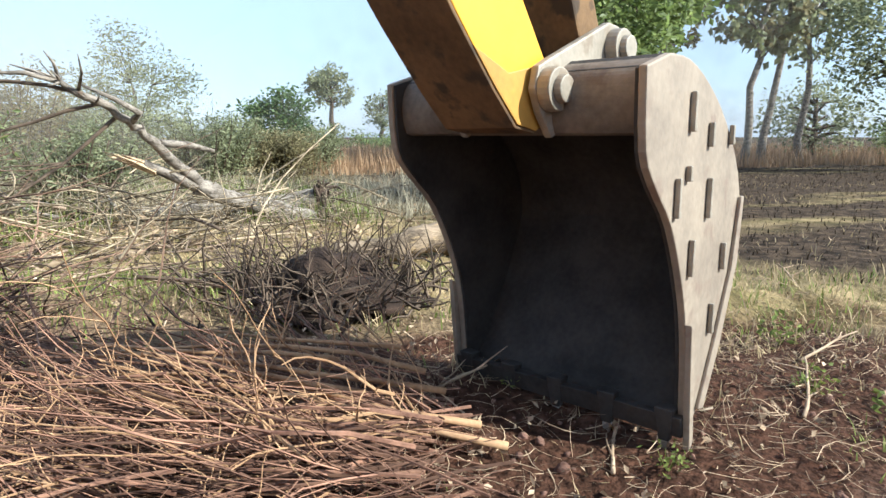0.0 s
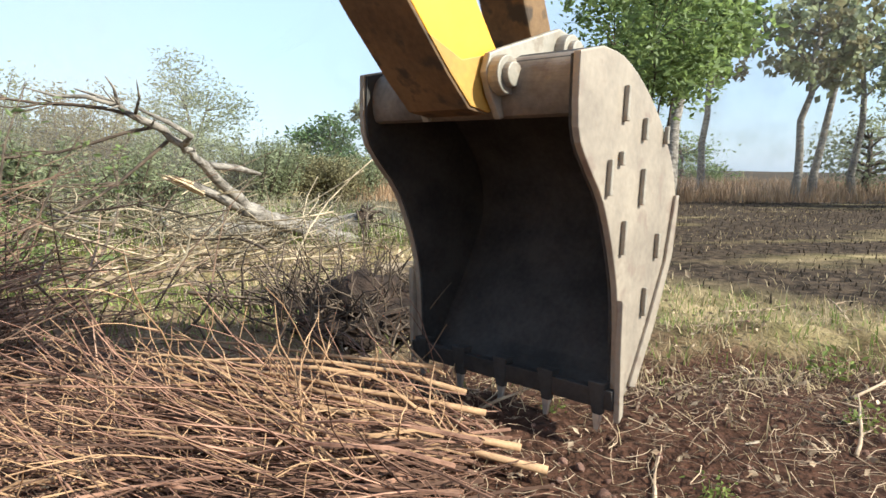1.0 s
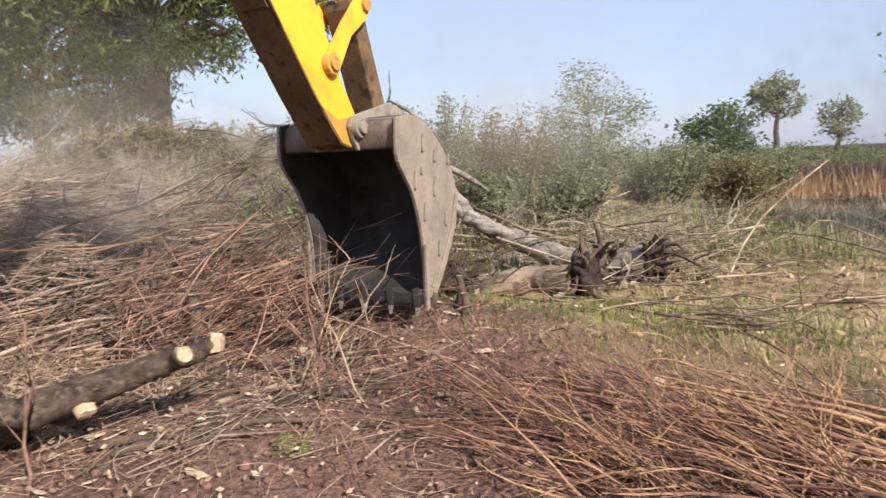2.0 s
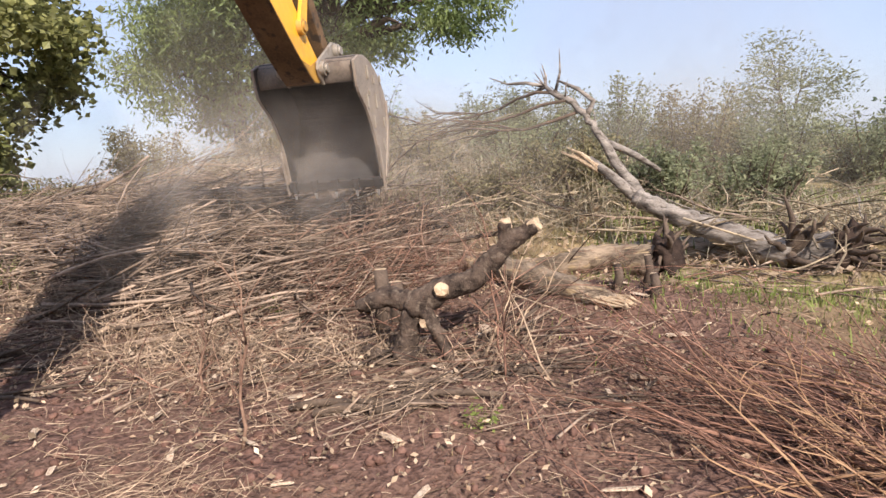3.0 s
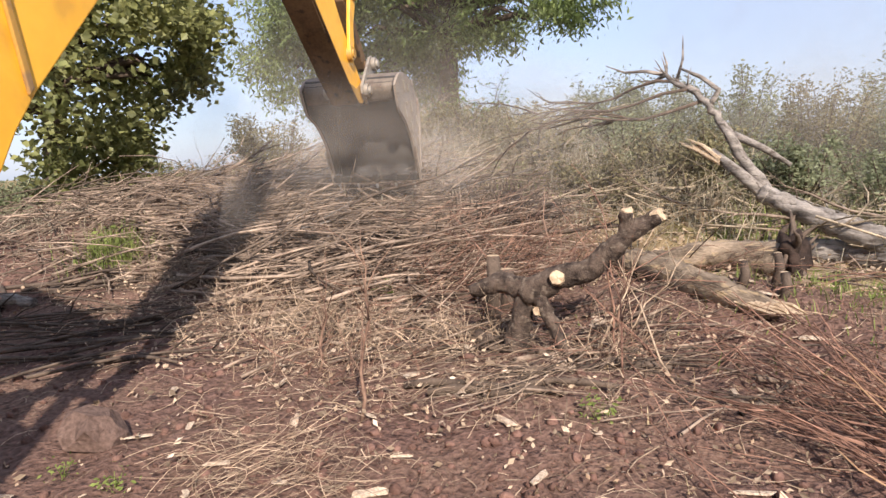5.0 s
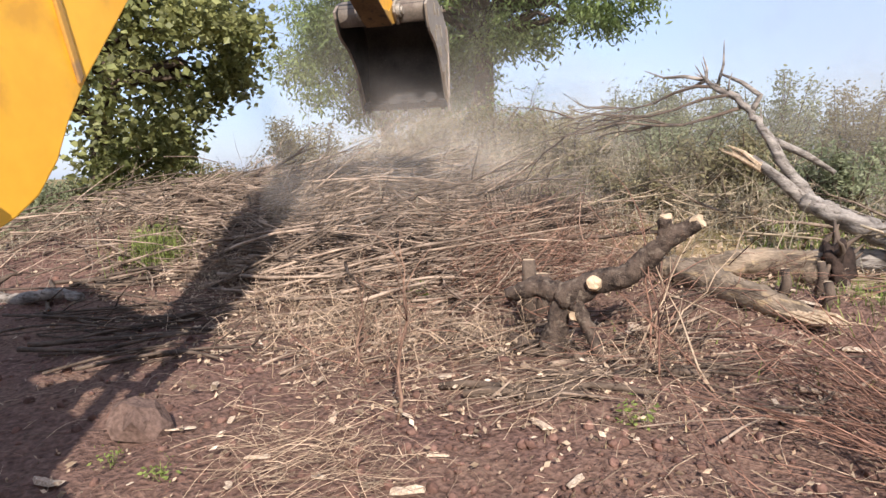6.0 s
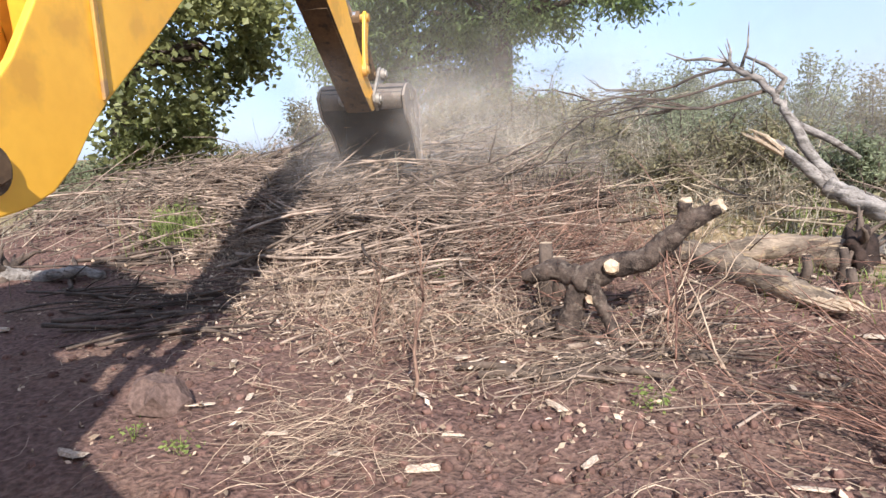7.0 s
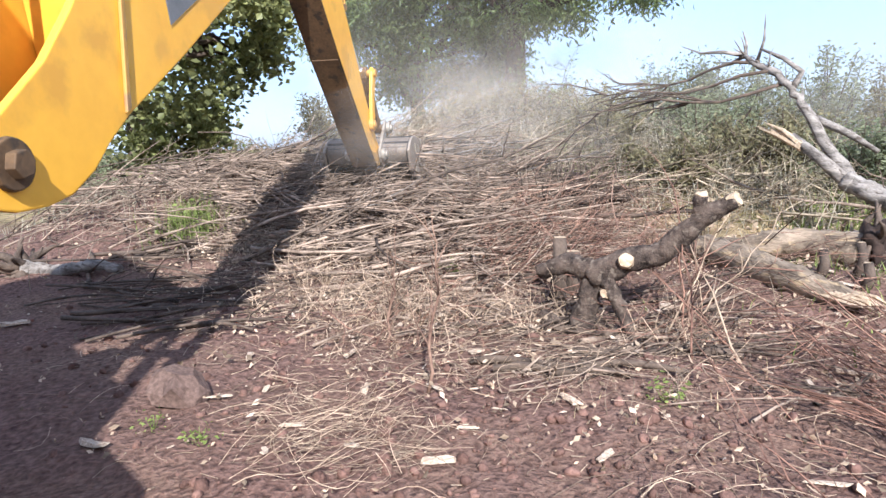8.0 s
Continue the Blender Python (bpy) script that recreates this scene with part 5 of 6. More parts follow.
blades("dry_weeds", "dense pale dry weeds behind the brush heap", PALEWEED, 12000, ball_of(-5.2, 9.3, 1.7, 0.9), (0.15, 0.7), 216, 1.0, None, 0.004)
blades("straw_grass", "short straw bits on the churned furrow", STRAW, 2600, ball_of(1.8, 4.4, 0.8, 0.45), (0.02, 0.11), 217, 1.3, None, 0.0022)
blades("green_grass", "sparse green sprouts beside the furrow", GRASS, 2600, ball_of(1.9, 4.2, 0.7, 0.6), (0.02, 0.09), 218, 0.8, lambda x, y: smooth_noise(x, y, 2.2, 8) > 0.1, 0.003)
blades("burnt_stubble", "charred stubble and ash streaks on the burnt field", CHAR, 26000, box_of(2.5, 17.0, 4.0, 17.0), (0.02, 0.1), 210, 1.0, lambda x, y: x + 0.5 * y + 0.6 * smooth_noise(x, y, 1.6, 2) > 5.9, 0.006)
blades("straw_grass", "pale unburnt straw on the burnt field", STRAW, 9000, box_of(2.0, 15.0, 4.0, 16.0), (0.03, 0.12), 211, 1.0, lambda x, y: (x + 0.5 * y > 5.6) & (smooth_noise(x * 0.5, y * 1.6, 1.3, 6) > 0.2), 0.004)
blades("dry_weeds", "dry weeds on the low brush heap", PALEWEED, 2600, ball_of(-7.9, 4.6, 0.9, 0.8), (0.08, 0.3), 212, 0.6, None, 0.003)
blades("dry_weeds", "dry weeds among the grey tangle", PALEWEED, 14000, box_of(-6.5, 3.5, 9.0, 14.5), (0.1, 0.5), 205, 1.0, None, 0.005)
blades("green_grass", "green weeds below the bushes", GRASS, 12000, box_of(-6.0, 1.5, 7.5, 13.5), (0.06, 0.35), 206, 0.5, lambda x, y: smooth_noise(x, y, 1.0, 4) > 0.0, 0.006)
blades("russet_grass", "russet dry grass beyond the field", REDGRASS, 22000, box_of(1.0, 16.0, 17.0, 32.0), (0.2, 0.75), 207, 0.4, None, 0.012)
blades("russet_grass", "russet dry grass along the tree line", REDGRASS, 9000, box_of(13.0, 24.0, 15.5, 27.0), (0.2, 0.8), 208, 0.4, lambda x, y: x + y > 35, 0.012)
blades("green_grass", "low green weeds by the fallen tree", GRASS, 2600, ball_of(-0.4, 6.1, 0.8, 0.5), (0.03, 0.15), 209, 0.7, None, 0.004)


def leaf_litter(label, count, place, size, seed, mat=None):
    rs = np.random.RandomState(seed)
    x, y = place(rs, count)
    b = Build()
    leaves(b, np.stack([x, y, height(x, y) + 0.02 + 0.05 * rs.rand(count) ** 3], 1), (0.01, 0.01, 0.006), count, size, seed + 1, 0.0, 0.55)
    tagged(new("leaf_litter", b.mesh("leaf_litter", mat or DEADLEAF)), label, "litter", kind="stuff")


leaf_litter("small dry leaves caught in the brush heap", 9000, ball_of(-5.6, 5.8, 1.7, 1.2), 0.035, 401)
leaf_litter("pale bark flakes and splinters on the soil", 300, ball_of(-3.5, 4.3, 1.2, 0.6), 0.03, 404, CHIP)
blades("green_grass", "tuft of green grass beside the brush heap", GRASS, 420, ball_of(-6.05, 3.95, 0.14, 0.14), (0.08, 0.34), 215, 0.5, None, 0.004)
leaf_litter("small dry leaves and bark flakes on the soil", 3600, box_of(-5.5, 2.6, 3.3, 6.0), 0.026, 402)
leaf_litter("dry leaf scraps on the bare trodden soil", 380, box_of(-5.2, -0.9, 2.2, 3.9), 0.02, 405)
leaf_litter("dry leaves in the grey tangle", 4200, ball_of(-2.0, 8.8, 2.2, 1.1), 0.06, 403)


# ---- chips, rocks, clods ----
def chip_mesh(seed):
    q = random.Random(seed)
    b = Build()
    L, w, h = 1.0, q.uniform(0.14, 0.55), q.uniform(0.06, 0.16)
    top = [(-L / 2, -w * 0.3), (-L * 0.2, -w / 2), (L * 0.35, -w * 0.45), (L / 2, 0.05), (L * 0.3, w / 2), (-L * 0.1, w * 0.25), (-L * 0.35, w * 0.42)]
    top = [(x + q.gauss(0, 0.07), y + q.gauss(0, 0.12) * w) for x, y in top]
    k = len(top)
    b.add([(x, y, q.uniform(-0.02, 0.02)) for x, y in top] + [(x * 0.92, y * 0.8, h * q.uniform(0.3, 1.0)) for x, y in top],
          [tuple(range(k))[::-1], tuple(range(k, 2 * k))] + [(i, (i + 1) % k, (i + 1) % k + k, i + k) for i in range(k)])
    return tidy(b.mesh("wood_chip", CHIP))


CHIPS = [chip_mesh(s) for s in range(14)]


def chip(x, y, size, turn, tilt=0.0):
    ob = tagged(new("wood_chip", CHIPS[int(abs(x * 71 + y * 113)) % 14]), "pale splintered wood chip on the soil", "wood chip", "wood chips")
    ob.matrix_basis = pose(x, y, hz(x, y) + 0.012, tilt, tilt * 0.5, turn) @ Matrix.Diagonal((size * 0.9, size * 0.8, size * 0.8, 1))


for x, y, s, turn in ((-3.0, 2.35, 0.16, 10), (-2.02, 3.08, 0.15, 60), (-2.1, 3.3, 0.09, 20), (-4.7, 3.58, 0.14, 80), (-4.55, 3.35, 0.18, 40), (-4.4, 3.1, 0.16, 20), (-3.2, 4.25, 0.18, 70), (-3.1, 4.1, 0.14, 30), (-6.0, 3.05, 0.2, 60), (-5.6, 3.9, 0.16, 30), (-1.4, 4.45, 0.1, 120), (-1.3, 5.2, 0.13, 15), (-3.25, 2.83, 0.1, 5), (-2.6, 2.9, 0.1, 70), (-2.3, 2.95, 0.08, 10), (-5.0, 2.45, 0.2, 85), (0.95, 5.7, 0.12, 60)):
    chip(x, y, s, turn, rnd.uniform(-20, 20))
for i in range(230):
    x, y = rnd.gauss(-3.3, 1.4), rnd.gauss(4.15, 0.8)
    chip(x, y, 0.02 + 0.12 * rnd.random() ** 3.0, rnd.uniform(0, 360), rnd.uniform(-30, 30))


def rock_mesh(seed, mat, name):
    bm = bmesh.new()
    bmesh.ops.create_icosphere(bm, subdivisions=2, radius=0.5)
    for v in bm.verts:
        v.co *= 1 + 0.45 * noise.noise(v.co * 2.6 + Vector((seed * 3.1, 0, 0))) + 0.2 * noise.noise(v.co * 7.0 + Vector((0, seed * 1.7, 0)))
        v.co.z *= 0.68
    me = bpy.data.meshes.new(name)
    bm.to_mesh(me)
    bm.free()
    me.materials.append(mat)
    return me


big = tagged(new("rock", rock_mesh(2, ROCK, "rock")), "rounded red-brown rock lying on bare soil", "rock")
big.matrix_basis = pose(-3.2, 2.73, hz(-3.2, 2.73) + 0.06, 0, 8, 30) @ Matrix.Diagonal((0.25, 0.2, 0.24, 1))
CLODS = [rock_mesh(s, CLOD, "clod") for s in range(4, 9)]
b = Build()
for i in range(2600):
    x, y = rnd.gauss(-2.0, 1.5), rnd.gauss(3.3, 0.6)
    if i % 5 == 0:
        x, y = rnd.gauss(1.1, 0.9), rnd.gauss(4.1, 0.6)
    s = 0.005 + (0.012 if i % 5 == 0 else 0.028) * rnd.random() ** 4
    me = CLODS[i % 5]
    m = pose(x, y, hz(x, y) + s * 0.15, rnd.uniform(0, 90), 0, rnd.uniform(0, 360))
    b.add([tuple(m @ (v.co * s * 1.6)) for v in me.vertices], [tuple(p.vertices) for p in me.polygons])
single("clods", b, CLOD, "loose crumbled red-brown clods of soil", "soil", kind="stuff", smooth=True)

# dark root clump that the bucket sweeps along
root_clump = thing("root_clump", "dark earthy clump of torn roots beside the bucket", "roots")
b = Build()
for i in range(420):
    a = rnd.uniform(0, 2 * math.pi)
    limb(b, (rnd.gauss(0, 0.3), rnd.gauss(0, 0.3), 0.05), (math.cos(a) * (0.25 if i % 9 == 0 else 1), math.sin(a) * (0.25 if i % 9 == 0 else 1), rnd.uniform(0.1, 1.6)), rnd.uniform(0.15, 0.5), 0.008, 0.0015, 0.5, 5, 4)
tagged(part("root_tangle", b, BARK, root_clump), kind="stuff")
# earth mound whose dark colour replaces bucket shade that misses it
bm = bmesh.new()
bmesh.ops.create_icosphere(bm, subdivisions=4, radius=0.47)
for v in bm.verts:
    v.co *= 1 + 0.35 * noise.noise(v.co * 5) + 0.25 * noise.noise(v.co * 17) + 0.12 * noise.noise(v.co * 41)
    v.co.z = max(v.co.z, -0.03) * (0.32 + 0.25 * max(0.0, 1 - v.co.xy.length / 0.3))
b = Build()
b.add([tuple(v.co) for v in bm.verts], [tuple(v.index for v in f.verts) for f in bm.faces])
bm.free()
part("earth", b, DARKEARTH, root_clump, "crumbly earth with the bucket's shade in its dark colour", smooth=True)


def shoot(x, y, h, label, seed):
    t = thing("shoot", label, "shoot", "thin shoots", pose(x, y, hz(x, y) - 0.02))
    q = random.Random(seed)
    b = Build()
    pts = [Vector((0.02 * math.sin(2 * k), 0.015 * k, h * k / 6)) for k in range(7)]
    b.tube(pts, [0.0085 - 0.001 * k for k in range(7)], 7)
    part("stem", b, SWEPTSTICK, t, smooth=True)
    for k in range(2, 7):
        for m in range(2):
            b = Build()
            limb(b, pts[k], (q.uniform(-1, 1), q.uniform(-1, 1), 1.2), q.uniform(0.15, 0.4) * h * 1.6, 0.003, 0.001, 0.2, 5, 5)
            part("side_twig", b, SWEPTSTICK, t, smooth=True)


shoot(-2.5, 3.46, 0.62, "thin upright red-barked shoot in bare soil", 1)
shoot(-3.15, 3.75, 0.42, "short leaning red-barked shoot in the soil", 2)
shoot(-2.05, 4.75, 0.5, "thin red-barked shoot by the stump", 3)

# forked tan sticks leaning by the stump
for i, (foot, tip) in enumerate((((-1.62, 4.42), (-2.15, 4.85, 0.55)), ((-1.82, 4.38), (-2.12, 4.8, 0.62)), ((-2.05, 4.6), (-1.78, 5.0, 0.5)), ((-2.0, 4.66), (-2.2, 4.9, 0.7)), ((-2.1, 4.62), (-1.95, 4.95, 0.6)), ((-1.7, 4.6), (-2.3, 4.7, 0.38)), ((-1.2, 5.0), (-2.2, 5.0, 0.3)))):
    q = random.Random(840 + i)
    b = Build()
    a, e = Vector((*foot, hz(*foot) - 0.02)), Vector(tip)
    pts = [a.lerp(e, k / 6) + Vector((q.gauss(0, 0.012), q.gauss(0, 0.012), 0)) for k in range(7)]
    b.tube(pts, [0.0055 - 0.0006 * k for k in range(7)], 7)
    for k in (2, 3, 4, 5, 6):
        limb(b, pts[k], ((e - a).normalized() + Vector((q.uniform(-0.8, 0.8), q.uniform(-0.8, 0.8), q.uniform(-0.2, 0.6)))), q.uniform(0.1, 0.3), 0.0032, 0.001, 0.2, 5, 5)
    single("leaning_stick", b, (TANSTICK, REDSTICK)[i % 2], ("forked tan stick leaning by the stump", "forked reddish stick leaning by the stump")[i % 2], "stick", group="leaning sticks", smooth=True)

# forked pale twigs on the churned soil beside the bucket
for i, (x, y, turn, L) in enumerate(((1.75, 3.85, 40, 0.5), (2.15, 4.25, 20, 0.35), (1.0, 3.75, 60, 0.3), (2.6, 5.6, 10, 0.4), (3.1, 5.2, 60, 0.35), (0.55, 4.2, 35, 0.45))):
    q = random.Random(870 + i)
    b = Build()
    pts = limb(b, (x, y, hz(x, y) + 0.012), (math.cos(radians(turn)), math.sin(radians(turn)), 0.06), L, 0.007, 0.003, 0.09, 7, 7)
    for k in (2, 3, 5):
        limb(b, pts[k], (math.cos(radians(turn + q.uniform(-80, 80))), math.sin(radians(turn + q.uniform(-80, 80))), 0.12), L * q.uniform(0.25, 0.5), 0.004, 0.0015, 0.15, 5, 5)
    single("forked_twig", b, TANSTICK, "pale forked twig lying on the churned soil", "twig", group="forked twigs", smooth=True)

# small green weeds
for x, y, s in ((-1.73, 3.95, 0.09), (-2.75, 2.62, 0.07), (-3.0, 2.55, 0.06), (2.0, 3.7, 0.12), (-3.9, 4.9, 0.12), (1.15, 3.72, 0.07), (2.3, 4.5, 0.12), (1.95, 4.0, 0.09), (0.95, 4.3, 0.05), (-6.2, 4.0, 0.2)):
    t = thing("weed", "small fresh green weed in the soil", "weed", "weeds", pose(x, y, hz(x, y)))
    b = Build()
    for k in range(5):
        a = k * 1.3
        b.tube([(0, 0, -0.01), (math.cos(a) * s * 0.4, math.sin(a) * s * 0.4, s * 0.7)], [0.002, 0.001], 4)
    part("stems", b, GRASS, t)
    b = Build()
    leaves(b, [(math.cos(k) * s * 0.5, math.sin(k) * s * 0.5, s * (0.35 + 0.3 * (k % 2))) for k in range(7)], (s * 0.45,) * 3, 60, s * 0.26, int(s * 1000), 0.0, 0.5)
    part("foliage", b, GRASS, t)

# leafy cut branches before the bushes
for i, (x, y) in enumerate(((-2.0, 8.5), (-3.0, 8.8), (-1.2, 9.0))):
    t = thing("cut_branch", "leafy olive-green branch thrown on the brush", "branch", "leafy branches", pose(x, y, hz(x, y)))
    b = Build()
    pts = limb(b, (0, 0, 0.1), (-0.8, 0.4, 0.25), 1.2, 0.02, 0.004, 0.15, 6, 6)
    part("stem", b, BARK, t)
    b = Build()
    leaves(b, [tuple(p) for p in pts[1:]], (0.2, 0.2, 0.16), 240, 0.08, 300 + i, 0.1, 0.5)
    part("foliage", b, LEAF_DRY, t)



def leafy_branch(seed):
    t = thing("green_branch", "freshly cut branch with limp green leaves, pushed by the bucket", "branch", "pushed branches")
    q, c = random.Random(seed), []
    for k in range(5):
        b = Build()
        pts = limb(b, (q.gauss(0, 0.12), q.gauss(0, 0.12), 0.06), (q.uniform(-1.2, 0.4), q.uniform(-0.9, 0.9), q.uniform(0.05, 0.6)), q.uniform(0.7, 1.3), 0.012, 0.003, 0.18, 6, 6)
        c += [tuple(p) for p in pts[1:]]
        for m in range(4):
            c += [tuple(p) for p in limb(b, pts[q.randint(2, 5)], (q.uniform(-1, 1), q.uniform(-1, 1), q.uniform(-0.2, 0.7)), q.uniform(0.2, 0.45), 0.005, 0.002, 0.25, 4, 5)[1:]]
        part("stem", b, BARK, t, smooth=True)
    b = Build()
    leaves(b, c, (0.09, 0.09, 0.07), 300, 0.055, seed, 0.25, 0.4)
    part("foliage", b, LEAF_MID, t)
    return t


green_branches = [leafy_branch(900 + k) for k in range(4)]


# ---- dust over the heap, haze shells before the far trees ----
def dust_haze_material(name, thin, thick):
    """Dust, also stand-in haze, that thins out towards the rim of its cloud; thin, thick: how much it covers."""
    m = bpy.data.materials.new(name)
    m.use_nodes = True
    n, link = m.node_tree.nodes, m.node_tree.links.new
    tc, t, r = n.new("ShaderNodeTexCoord"), n.new("ShaderNodeTexNoise"), n.new("ShaderNodeMapRange")
    t.inputs["Scale"].default_value, t.inputs["Detail"].default_value = 1.1, 3
    r.inputs["From Min"].default_value, r.inputs["From Max"].default_value = 0.4, 0.75
    r.inputs["To Min"].default_value, r.inputs["To Max"].default_value = thin, thick
    r.interpolation_type = "SMOOTHSTEP"
    flat, mid, rim, cover = n.new("ShaderNodeVectorMath"), n.new("ShaderNodeVectorMath"), n.new("ShaderNodeMapRange"), n.new("ShaderNodeMath")
    flat.operation, mid.operation, cover.operation = "MULTIPLY_ADD", "LENGTH", "MULTIPLY"
    flat.inputs[1].default_value, flat.inputs[2].default_value = (2, 0, 2), (-1, 0, -1)
    rim.interpolation_type = "SMOOTHSTEP"
    rim.inputs["From Min"].default_value, rim.inputs["From Max"].default_value = 0.9, 0.15
    link(tc.outputs["Generated"], flat.inputs[0]), link(flat.outputs[0], mid.inputs[0]), link(mid.outputs["Value"], rim.inputs[0])
    link(r.outputs[0], cover.inputs[0]), link(rim.outputs[0], cover.inputs[1])
    d, tr, mx = n.new("ShaderNodeBsdfTranslucent"), n.new("ShaderNodeBsdfTransparent"), n.new("ShaderNodeMixShader")
    df, both = n.new("ShaderNodeBsdfDiffuse"), n.new("ShaderNodeMixShader")
    d.inputs[0].default_value = df.inputs[0].default_value = (0.56, 0.49, 0.42, 1)
    link(d.outputs[0], both.inputs[1]), link(df.outputs[0], both.inputs[2])
    link(tc.outputs["Object"], t.inputs[0]), link(t.outputs[0], r.inputs[0]), link(cover.outputs[0], mx.inputs[0])
    link(tr.outputs[0], mx.inputs[1]), link(both.outputs[0], mx.inputs[2]), link(mx.outputs[0], n["Material Output"].inputs[0])
    return m


# HAZE and VEIL are the milky cover of the stand-in haze shells
DUST, HAZE, VEIL = dust_haze_material("hanging_dust", 0.05, 0.34), dust_haze_material("thin_far_haze", 0.12, 0.24), dust_haze_material("faint_far_haze", 0.08, 0.18)


def dust_haze_puff(rx, ry, rz, seed, mat=None, label="thin pale dust hanging over the brush heap"):
    bm = bmesh.new()
    bmesh.ops.create_icosphere(bm, subdivisions=4, radius=1.0)
    for v in bm.verts:
        v.co *= 1 + 0.4 * noise.noise(v.co * 1.4 + Vector((seed, 0, 0)))
        v.co = Vector((v.co.x * rx, v.co.y * ry, v.co.z * rz))
    me = bpy.data.meshes.new("dust_haze_cloud")
    bm.to_mesh(me)
    bm.free()
    me.materials.append(mat or DUST)
    me.polygons.foreach_set("use_smooth", [True] * len(me.polygons))
    return tagged(new("dust_haze_cloud", me), label, "dust", kind="stuff")


puffs = [dust_haze_puff(1.8, 0.9, 0.95, 3), dust_haze_puff(1.5, 0.8, 1.0, 8)]
# see-through shells put in to imitate haze and pale the far trees
for x, y, z, turn, rx, rz, seed in ((9.0, 19.5, 2.0, -24, 14.0, 5.2, 21), (-2.9, 11.6, 1.4, 14, 3.6, 2.8, 22), (-9.2, 9.2, 1.7, 46, 4.4, 2.8, 23)):
    dust_haze_puff(rx, 0.8, rz, seed, VEIL if x < -3 else HAZE, "thin shell imitating dusty haze before the far trees").matrix_basis = pose(x, y, z, 0, 0, turn)


# ---- what moves ----
ARM = [  # seconds, swing, reach, height of the bucket pin, bucket tilt
    (0.0, 30.7, 3.986, 0.971, 0.5), (0.5, 31.05, 3.97, 0.96, 2.1), (1.0, 35.0, 3.953, 1.09, -3.3), (1.2, 40.9, 3.937, 1.08, -1.8),
    (1.5, 53.0, 3.672, 1.2, -2.8), (1.7, 64.0, 3.514, 1.252, -3.7), (2.0, 79.8, 3.266, 1.291, -7.6), (2.2, 88.2, 3.3, 1.344, -3.5),
    (3.3, 116.9, 3.999, 1.807, 14.0), (3.5, 119.4, 3.977, 1.443, 26.0), (4.0, 121.4, 4.203, 1.189, 27.0), (4.5, 121.2, 4.202, 1.128, 27.0),
    (5.0, 121.2, 4.102, 1.563, 22.8), (5.8, 122.0, 4.25, 2.2, 23.0), (6.5, 122.8, 4.354, 2.38, 23.3), (7.0, 128.4, 4.575, 1.431, 23.4), (7.5, 129.5, 4.706, 0.972, 23.4), (8.0, 129.6, 4.553, 0.883, 23.4)]


def between(rows, t):
    """A smooth run through the rows."""
    ts = [r[0] for r in rows]
    i = max(0, min(len(ts) - 2, int(np.searchsorted(ts, t, "right")) - 1))
    k = min(1.0, max(0.0, (t - ts[i]) / (ts[i + 1] - ts[i])))
    out = []
    for c in range(1, len(rows[0])):
        def slope(j):
            if j <= 0 or j >= len(ts) - 1:
                return 0.0
            a = (rows[j][c] - rows[j - 1][c]) / (ts[j] - ts[j - 1])
            e = (rows[j + 1][c] - rows[j][c]) / (ts[j + 1] - ts[j])
            return 0.0 if a * e <= 0 else 2 * a * e / (a + e)
        h = ts[i + 1] - ts[i]
        p0, p1, m0, m1 = rows[i][c], rows[i + 1][c], slope(i) * h, slope(i + 1) * h
        out.append((2 * k ** 3 - 3 * k ** 2 + 1) * p0 + (k ** 3 - 2 * k ** 2 + k) * m0 + (-2 * k ** 3 + 3 * k ** 2) * p1 + (k ** 3 - k ** 2) * m1)
    return out


def arm_poses(t):
    """Poses of boom, dipper, bucket and links from swing, reach and height."""
    th, rho, z, phi = between(ARM, t)
    c, s = math.cos(radians(th)), math.sin(radians(th))

    def at(r, zz, rise):
        return pose(FOOT[0] + c * r, FOOT[1] + s * r, zz, 0, -math.degrees(rise), th)

    dr, dz = rho - FOOT_OUT, z - FOOT_Z
    d = min(math.hypot(dr, dz), BOOM_L + DIPPER_L - 0.02)
    rise = math.atan2(dz, dr) + math.acos((BOOM_L ** 2 + d * d - DIPPER_L ** 2) / (2 * BOOM_L * d))
    jr, jz = FOOT_OUT + BOOM_L * math.cos(rise), FOOT_Z + BOOM_L * math.sin(rise)
    dip = math.atan2(z - jz, rho - jr)
    f = radians(phi)
    br, bz = rho + 0.33 * math.cos(f) - 0.125 * math.sin(f), z + 0.33 * math.sin(f) + 0.125 * math.cos(f)
    u = DIPPER_L - 0.36
    qr, qz = jr + u * math.cos(dip) - 0.02 * math.sin(dip), jz + u * math.sin(dip) + 0.02 * math.cos(dip)
    g = math.hypot(br - qr, bz - qz)
    g = min(g, LEVER_L + POWER_L - 0.01)
    a = math.atan2(bz - qz, br - qr) + math.acos((LEVER_L ** 2 + g * g - POWER_L ** 2) / (2 * LEVER_L * g))
    er, ez = qr + LEVER_L * math.cos(a), qz + LEVER_L * math.sin(a)
    pw = math.atan2(bz - ez, br - er)
    tr, tz = jr + 0.25 * math.cos(dip) - 0.33 * math.sin(dip), jz + 0.25 * math.sin(dip) + 0.33 * math.cos(dip)
    ra = math.atan2(ez - tz, er - tr)
    return {"boom": at(FOOT_OUT, FOOT_Z, rise), "dipper": at(jr, jz, dip), "bucket": at(rho, z, f), "lever": at(qr, qz, a),
            "power": at(er, ez, pw), "barrel": at(tr, tz, ra), "rod": at(er, ez, ra + math.pi)}


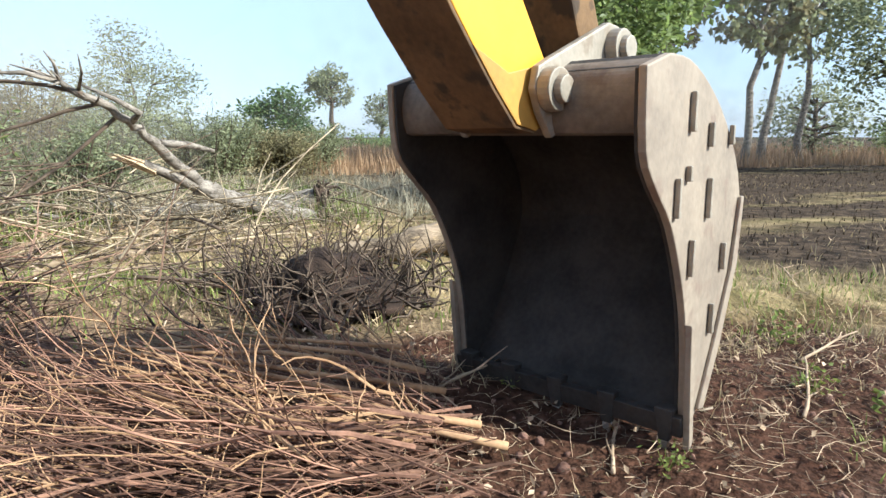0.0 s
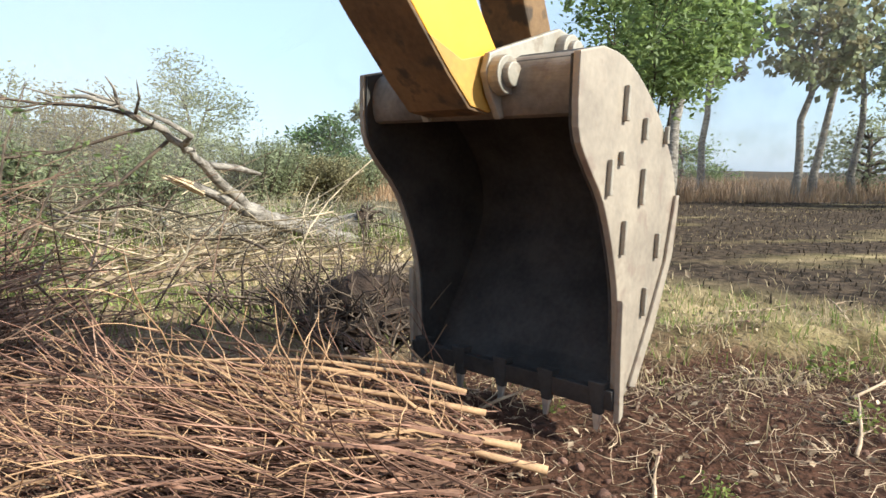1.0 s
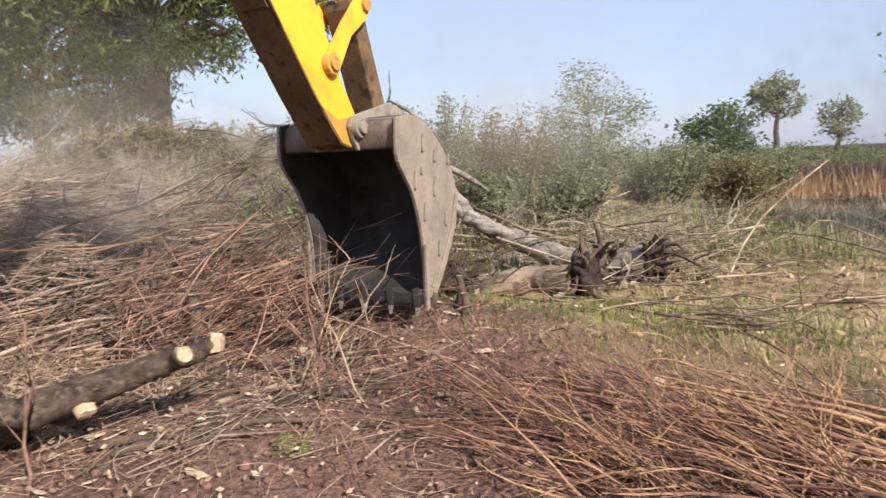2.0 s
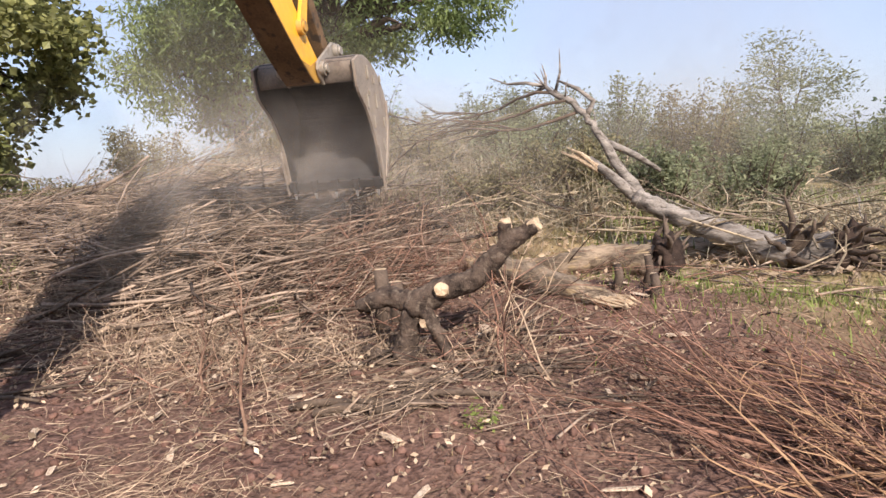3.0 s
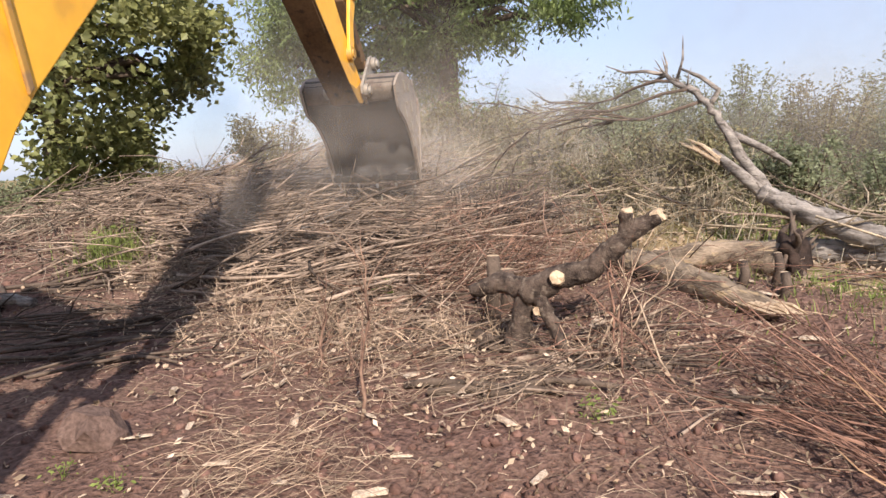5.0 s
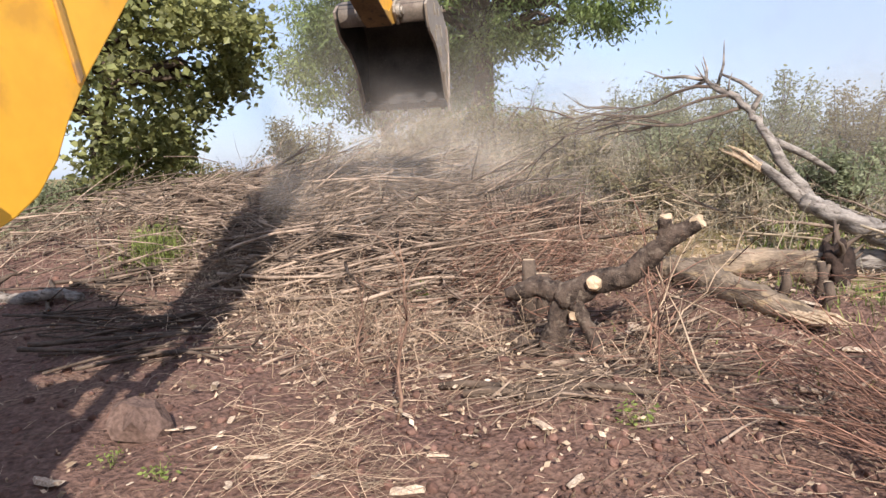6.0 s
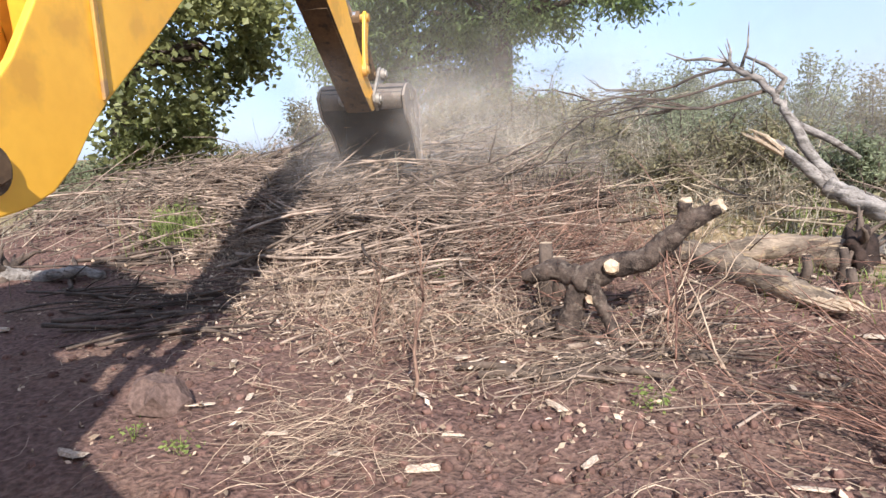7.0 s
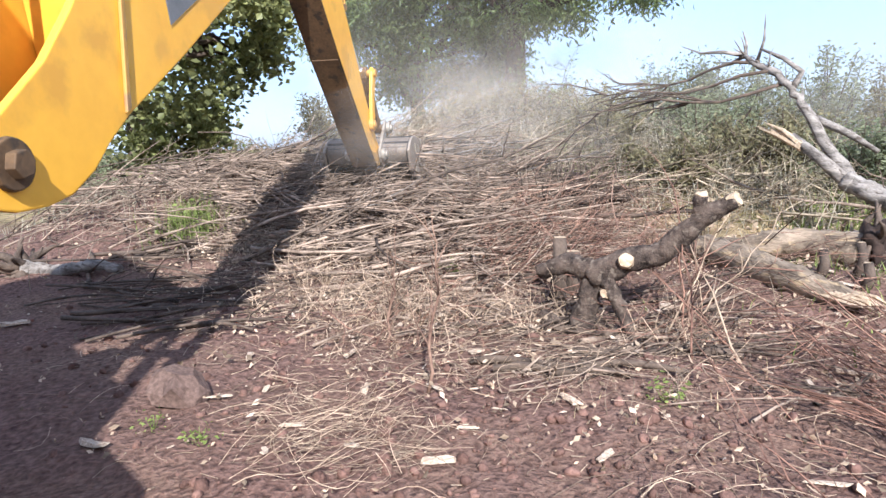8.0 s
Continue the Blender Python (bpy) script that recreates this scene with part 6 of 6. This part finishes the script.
def motions():
    times = [round(0.1 * i, 1) for i in range(81)]
    run = {t: arm_poses(t) for t in times}
    for key, ob in (("boom", boom), ("dipper", dipper), ("bucket", bucket), ("lever", lever), ("power", power), ("barrel", ram_barrel), ("rod", ram_rod)):
        walk(ob, [(t, run[t][key]) for t in times])
    walk(snag, [(0.0, pose(0.75, 9.3, -0.1, 58, 12, 2)), (1.0, pose(0.72, 9.3, -0.1, 58, 12, 2)), (1.6, pose(-0.4, 8.4, -0.05, 28, 6, -4)), (2.2, pose(-1.15, 7.6, 0.0, 0, 3, -10)), (8.0, pose(-1.15, 7.6, 0.0, 0, 3, -10))])
    for ob, a, e in zip(puffs, ((-4.6, 5.0, 0.9), (-3.7, 6.2, 1.0)), ((-5.0, 5.9, 1.1), (-4.6, 7.6, 1.5))):
        walk(ob, [(0.0, pose(*a, 0, 0, 20)), (3.0, pose(*a, 0, 0, 30)), (8.0, pose(*e, 0, 0, 45))])
    walk(stump, [(0.0, pose(-3.3, 3.6, 0.06, 70, 0, 60)), (1.8, pose(-3.15, 3.65, 0.06, 70, 0, 60)), (2.2, pose(-2.75, 4.0, 0.06, 55, 0, 50)), (3.0, pose(-2.5, 4.5, -0.05, 0, 0, 22)), (8.0, pose(-2.5, 4.5, -0.05, 0, 0, 22))])
    walk(root_clump, [(0.0, pose(0.5, 5.75, 0.0)), (1.05, pose(0.48, 5.75, 0.0, 0, 0, 5)), (1.5, pose(-0.75, 6.1, 0.1, 0, 0, 40)), (2.0, pose(-2.3, 6.6, 0.15, 0, 0, 80)), (3.0, pose(-4.5, 7.2, 0.35, 0, 0, 120)), (8.0, pose(-4.5, 7.2, 0.35, 0, 0, 120))])
    walk(swept, [(0.0, pose(-1.25, 5.0, 0.0, 0, 0, 20)), (1.3, pose(-1.25, 5.0, 0.0, 0, 0, 20)), (1.7, pose(-2.0, 5.35, 0.04, 0, 0, 30)), (2.2, pose(-3.2, 5.3, 0.03, 0, 0, 45)), (3.2, pose(-3.95, 6.35, -0.14, 0, 0, 70)), (8.0, pose(-3.95, 6.35, -0.14, 0, 0, 70))])
    for ob, a, e, turn in zip(green_branches, ((-1.8, 5.9), (-2.2, 6.3), (-1.6, 6.7), (-2.1, 7.0)), ((-2.3, 6.4), (-2.9, 6.9), (-1.7, 6.9), (-2.6, 7.4)), (0, 50, -30, 20)):
        f = (e[0] - 4.6, e[1] + 3.0)
        p, r = pose(*a, hz(*a), 0, 0, turn), pose(*f, hz(*f), 0, 0, turn + 60)
        walk(ob, [(0.0, p), (0.8, p), (1.2, pose(a[0] + 0.75, a[1] - 0.1, hz(*a), 0, 0, turn)), (1.7, pose(*e, hz(*e) + 0.1, 0, 0, turn + 25)), (3.2, r), (8.0, r)])
    walk(split_log, [(0.0, pose(-4.3, 6.2, hz(-4.3, 6.2), 0, 0, 20)), (2.2, pose(-4.2, 6.2, hz(-4.2, 6.2), 0, 0, 10)), (3.2, pose(-2.15, 5.65, hz(-2.15, 5.65) - 0.03, 0, 3, -28)), (8.0, pose(-2.15, 5.65, hz(-2.15, 5.65) - 0.03, 0, 3, -28))])
    walk(root_log, [(0.0, pose(0.9, 9.8, 0.0, 0, -4, -2)), (1.2, pose(0.9, 9.8, 0.0, 0, -4, -2)), (2.2, pose(-0.65, 7.7, 0.0, 0, -4, -12)), (8.0, pose(-0.65, 7.5, 0.0, 0, -4, -12))])
    walk(low_log, [(0.0, pose(1.85, 6.8, 0.0, 0, -3, 0)), (1.1, pose(1.85, 6.9, 0.0, 0, -3, 0)), (1.5, pose(1.2, 8.1, 0.12, 0, 4, 5)), (1.7, pose(0.25, 7.9, 0.1, 0, 6, 5)), (2.0, pose(-1.0, 7.0, 0.02, 0, -8, 0)), (2.2, pose(-1.3, 6.8, 0.02, 0, -8, -4)), (3.2, pose(-1.85, 6.9, 0.04, 0, -3, 12)), (8.0, pose(-1.85, 6.9, 0.04, 0, -3, 12))])


motions()
